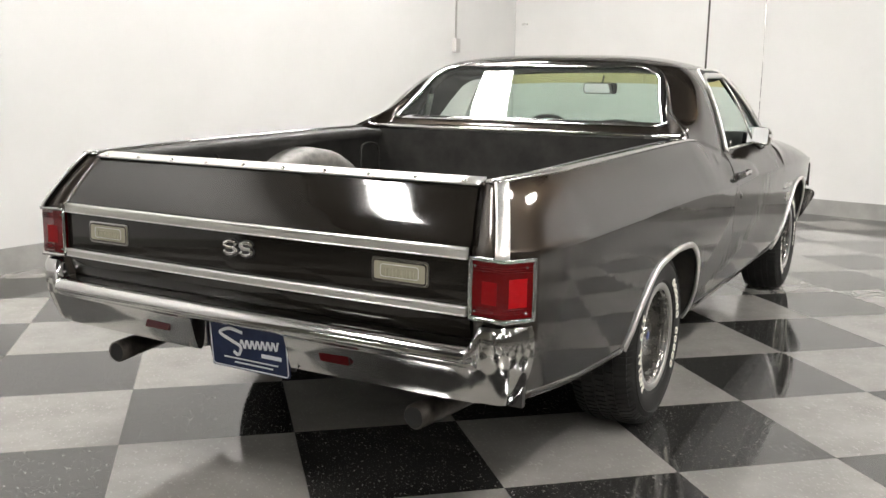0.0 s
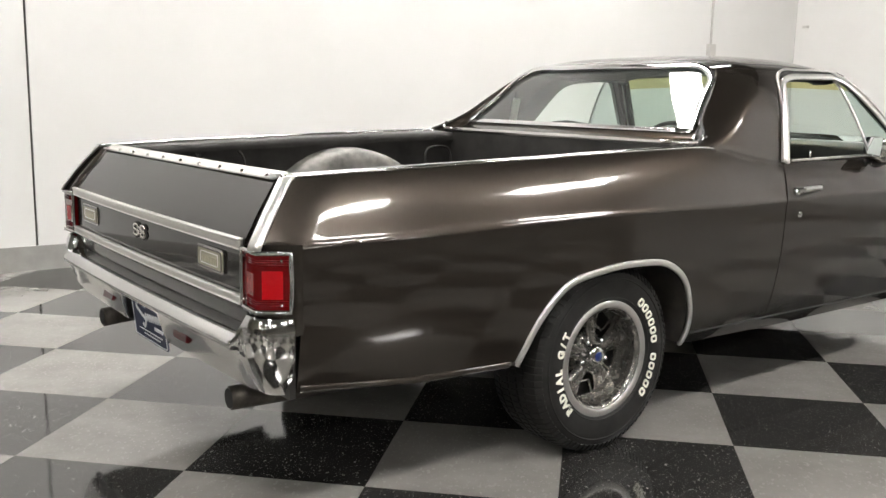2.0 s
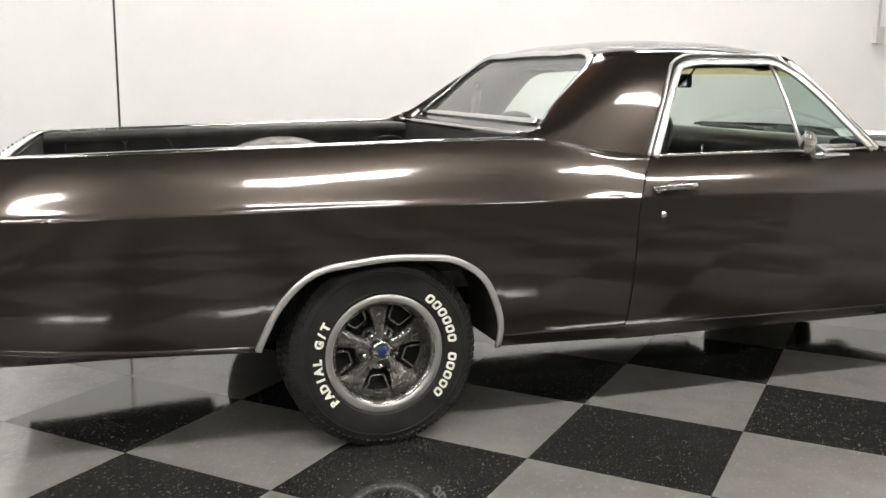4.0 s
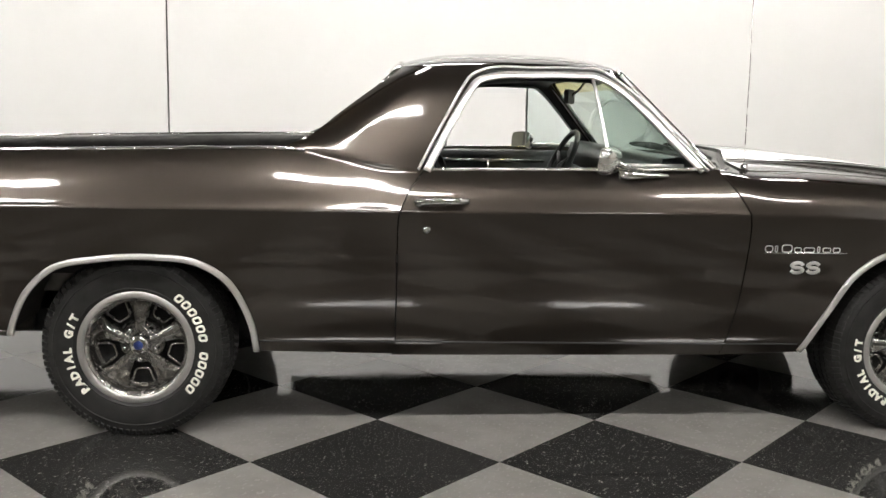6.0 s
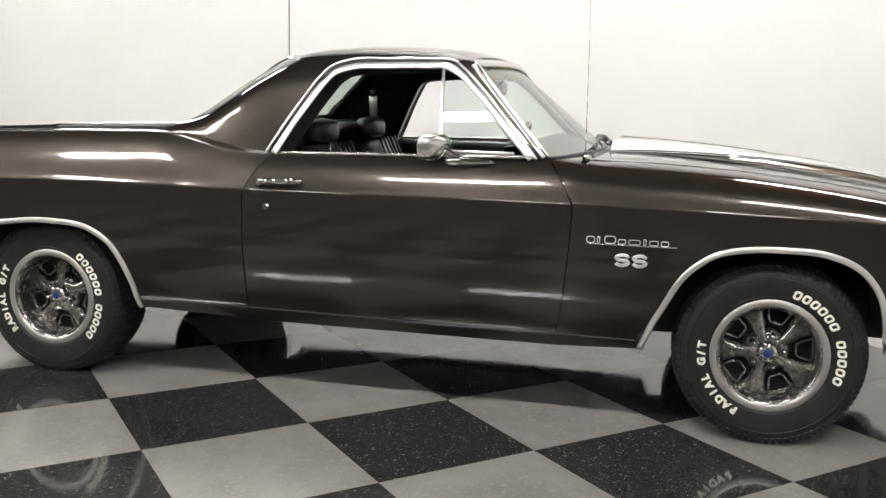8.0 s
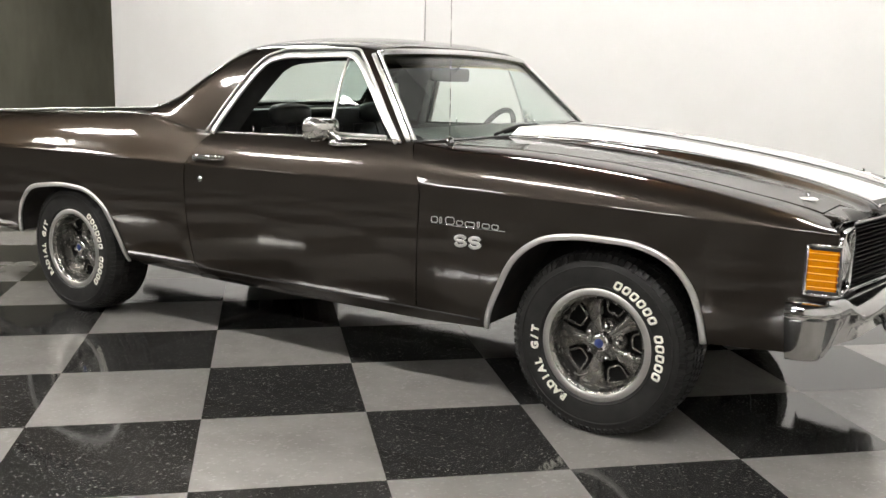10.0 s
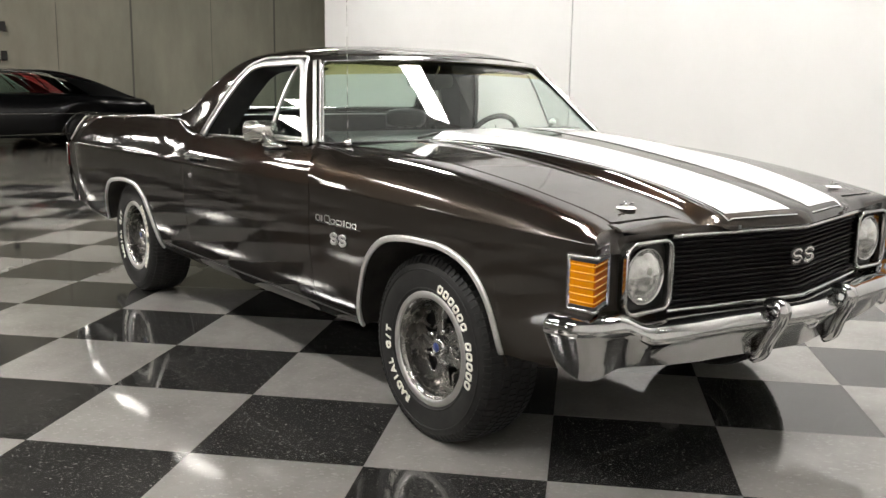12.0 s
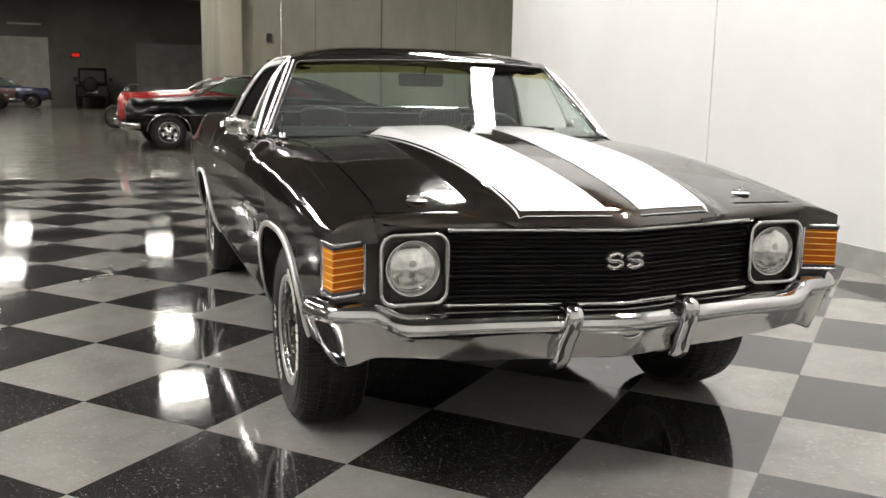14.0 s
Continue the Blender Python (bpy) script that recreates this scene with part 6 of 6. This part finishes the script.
# dark off-road vehicle with its back to the hall
suv = empty("off_road_car", "dark tall off-road vehicle parked at the far wall", "car", (2.55, -43.2, 0))
bevelled(part("body", joined(box(-0.76, 0.76, -1.9, 1.9, 0.55, 1.15), box(-0.66, 0.66, -1.7, 0.9, 1.15, 1.95)), GLOSS_BLACK, suv), 0.08)
part("rear_window", box(-0.55, 0.55, 1.0, 1.03, 1.3, 1.8), BLACK, suv)
part("number_bar", box(-0.25, 0.25, 1.9, 1.92, 0.75, 0.87), LETTER, suv)
part("spare_wheel", moved(lathe([(0.0, 0.1), (0.2, 0.1), (0.36, 0.08), (0.38, 0.0), (0.36, -0.08)], 28), Matrix.Translation((0.1, 2.0, 1.15)) @ Matrix.Rotation(radians(90), 4, "Z")), RUBBER, suv)
for s in (-1, 1):
    for q in (-1.2, 1.25):
        part("wheel", moved(lathe([(0.0, 0.1), (0.2, 0.12), (0.38, 0.1), (0.4, 0.0), (0.38, -0.1)], 28), Matrix.Translation((s * 0.68, q, 0.4)) @ Matrix.Rotation(0 if s > 0 else math.pi, 4, "Z")), RUBBER, suv)
    part("mirror", box(min(s * 0.74, s * 0.92), max(s * 0.74, s * 0.92), -0.5, -0.4, 1.3, 1.5), BLACK, suv)

# motorcycle behind the parked cars
bike = empty("motorcycle", "dark motorcycle with upright handlebar behind the parked cars", "motorcycle", (0.75, -20.5, 0))
for q in (-0.75, 0.75):
    part("wheel", moved(lathe([(0.24, 0.04), (0.30, 0.06), (0.33, 0.0), (0.30, -0.06), (0.24, -0.04)], 30), Matrix.Translation((q, 0, 0.33)) @ Matrix.Rotation(radians(90), 4, "Z")), RUBBER, bike)
part("tank", grid("tank", [[(0.25 - 0.55 * k, 0.15 * math.sin(math.pi * min(1, k * 1.2)) * math.cos(a), 0.88 + 0.14 * math.sin(a) * (1 - k * 0.5)) for a in np.linspace(0, 2 * math.pi, 13)[:-1]] for k in np.linspace(0.02, 0.98, 8)], close_v=True), GLOSS_BLACK, bike)
part("seat", sweep(smooth_path([(-0.2, 0, 0.82), (-0.5, 0, 0.78), (-0.85, 0, 0.9)], 10), slab(0.13, 0.05, 0.8), (0, 1, 0)), VINYL, bike)
part("engine", box(-0.28, 0.2, -0.16, 0.16, 0.32, 0.74), STEEL, bike)
part("fork", sweep([(0.75, 0, 0.33), (0.5, 0, 0.95), (0.42, 0, 1.12)], oval(0.04, 0.07, 8), (0, 1, 0)), CHROME, bike)
part("handlebar", sweep(smooth_path([(0.15, -0.42, 1.22), (0.4, -0.25, 1.2), (0.45, 0, 1.1), (0.4, 0.25, 1.2), (0.15, 0.42, 1.22)], 20), oval(0.016, 0.016, 8), (0, 0, 1)), CHROME, bike)

# far wall fittings
DOORM = mat("roller_door_paint", (0.6, 0.585, 0.52), 0.6)
vary(DOORM, 2, (0.5, 0.485, 0.43), (0.66, 0.645, 0.58))
PALE = mat("pale_block_wall", (0.3, 0.29, 0.26), 0.8)
vary(PALE, 1.5, (0.26, 0.25, 0.225), (0.34, 0.33, 0.3))
rd = part("door_1", box(4.7, 9.2, -46.0, -45.97, 0, 3.5), DOORM)
tagged(rd, "closed pale sectional roller door in the far wall", "roller door", kind="structure")
for i in range(7):
    part("door_section", box(4.72, 9.18, -45.972, -45.94, 0.02 + 0.5 * i, 0.49 + 0.5 * i), DOORM, rd)
tagged(part("wall_low_block", box(-3.0, 0.4, -45.99, -45.6, 0, 3.35), PALE), "pale low partition before the far wall", "wall", kind="structure")
tagged(part("trim_band", box(5.0, 6.6, -45.99, -45.95, 4.1, 4.2), DOORM), "pale strip above the roller door", "trim", kind="structure")
EXIT = glow("exit_light", (1.0, 0.05, 0.03), 0.45)
ex = empty("exit_sign", "small glowing red exit sign on the far wall", "exit sign", (3.4, -45.95, 2.65))
part("casing", box(-0.24, 0.24, -0.04, 0.0, -0.13, 0.13), BLACK, ex)
part("face", box(-0.2, 0.2, 0.001, 0.02, -0.09, 0.09), EXIT, ex)
tagged(part("wall_column", box(-1.32, -0.85, -15.99, -15.7, 0, HIGH), CONCRETE), "concrete column at the end of the wall", "column", kind="structure")
fit_box = empty("wall_fitting", "two small dark fittings on the concrete wall", "fitting")
for z in (1.75, 2.36):
    part("fitting", box(-2.05, -1.93, -15.999, -15.95, z - 0.1, z + 0.1), BLACK, fit_box)

# ---- floor tiles ----
DIAG, LEAN = 0.8621, radians(1.6)
SIDE = DIAG / math.sqrt(2)
ORIGIN = Vector((0.755, 1.734))
E1 = Matrix.Rotation(-LEAN, 2) @ Vector((1, 1)).normalized()
E2 = Matrix.Rotation(-LEAN, 2) @ Vector((-1, 1)).normalized()
ANGLE = math.atan2(E1.y, E1.x)


def tile_mesh(name, material):
    """One square floor tile with a hairline joint round it."""
    v, f = [], []
    h, g = SIDE / 2, 0.0006
    for cx in (0,):
        for cy in (0,):
            a = h - g
            n = len(v)
            v += [(cx + sx * a, cy + sy * a, z) for z in (-0.0035, 0.0) for sx, sy in ((-1, -1), (1, -1), (1, 1), (-1, 1))]
            f += [(n + 4, n + 5, n + 6, n + 7)] + [(n + i, n + (i + 1) % 4, n + 4 + (i + 1) % 4, n + 4 + i) for i in range(4)]
    me = data(name, v, f, False)
    me.materials.append(material)
    return me


floor = part("floor", box(-3.4, 8.0, -5.4, 5.2, -0.0039, -0.0036), SEAM)
tagged(floor, "checkered floor of black and grey vinyl tiles", "floor", kind="structure")
black, grey = tile_mesh("tile_black", TILE_BLACK), tile_mesh("tile_grey", TILE_GREY)
cells, rest = [], {0: ([], []), 1: ([], [])}
WAYF = (FRONT1 - LEFT1).normalized()
for i in range(-26, 27):
    for j in range(-26, 27):
        c = ORIGIN + E1 * (SIDE * (i + 0.5)) + E2 * (SIDE * (j + 0.5))
        if c.x < -3.9 or c.x > 8.5 or c.y < -6.1 or (c - LEFT1).dot(Vector((WAYF.y, -WAYF.x))) < -0.35:
            continue
        near = (c - Vector((1.6, 1.6))).length
        cells.append((near, i, j, c))
cells.sort(key=lambda q: q[0])
for k, (near, i, j, c) in enumerate(cells):
    dark = (i + j) % 2 == 1
    if k < 300:
        ob = new("tile", black if dark else grey)
        ob.parent = floor
        ob.location, ob.rotation_euler = (c.x, c.y, 0), (0, 0, ANGLE)
    else:
        v, f = rest[int(dark)]
        n = len(v)
        a = SIDE / 2 - 0.0006
        v += [tuple(c + E1 * (sx * a) + E2 * (sy * a)) + (z,) for z in (-0.0035, 0.0) for sx, sy in ((-1, -1), (1, -1), (1, 1), (-1, 1))]
        f += [(n + 4, n + 5, n + 6, n + 7)] + [(n + q, n + (q + 1) % 4, n + 4 + (q + 1) % 4, n + 4 + q) for q in range(4)]
for key, material in ((1, TILE_BLACK), (0, TILE_GREY)):
    v, f = rest[key]
    ob = part("far_tiles", data("far_tiles", v, f, False), material, floor)
    ob["kind"] = "stuff"
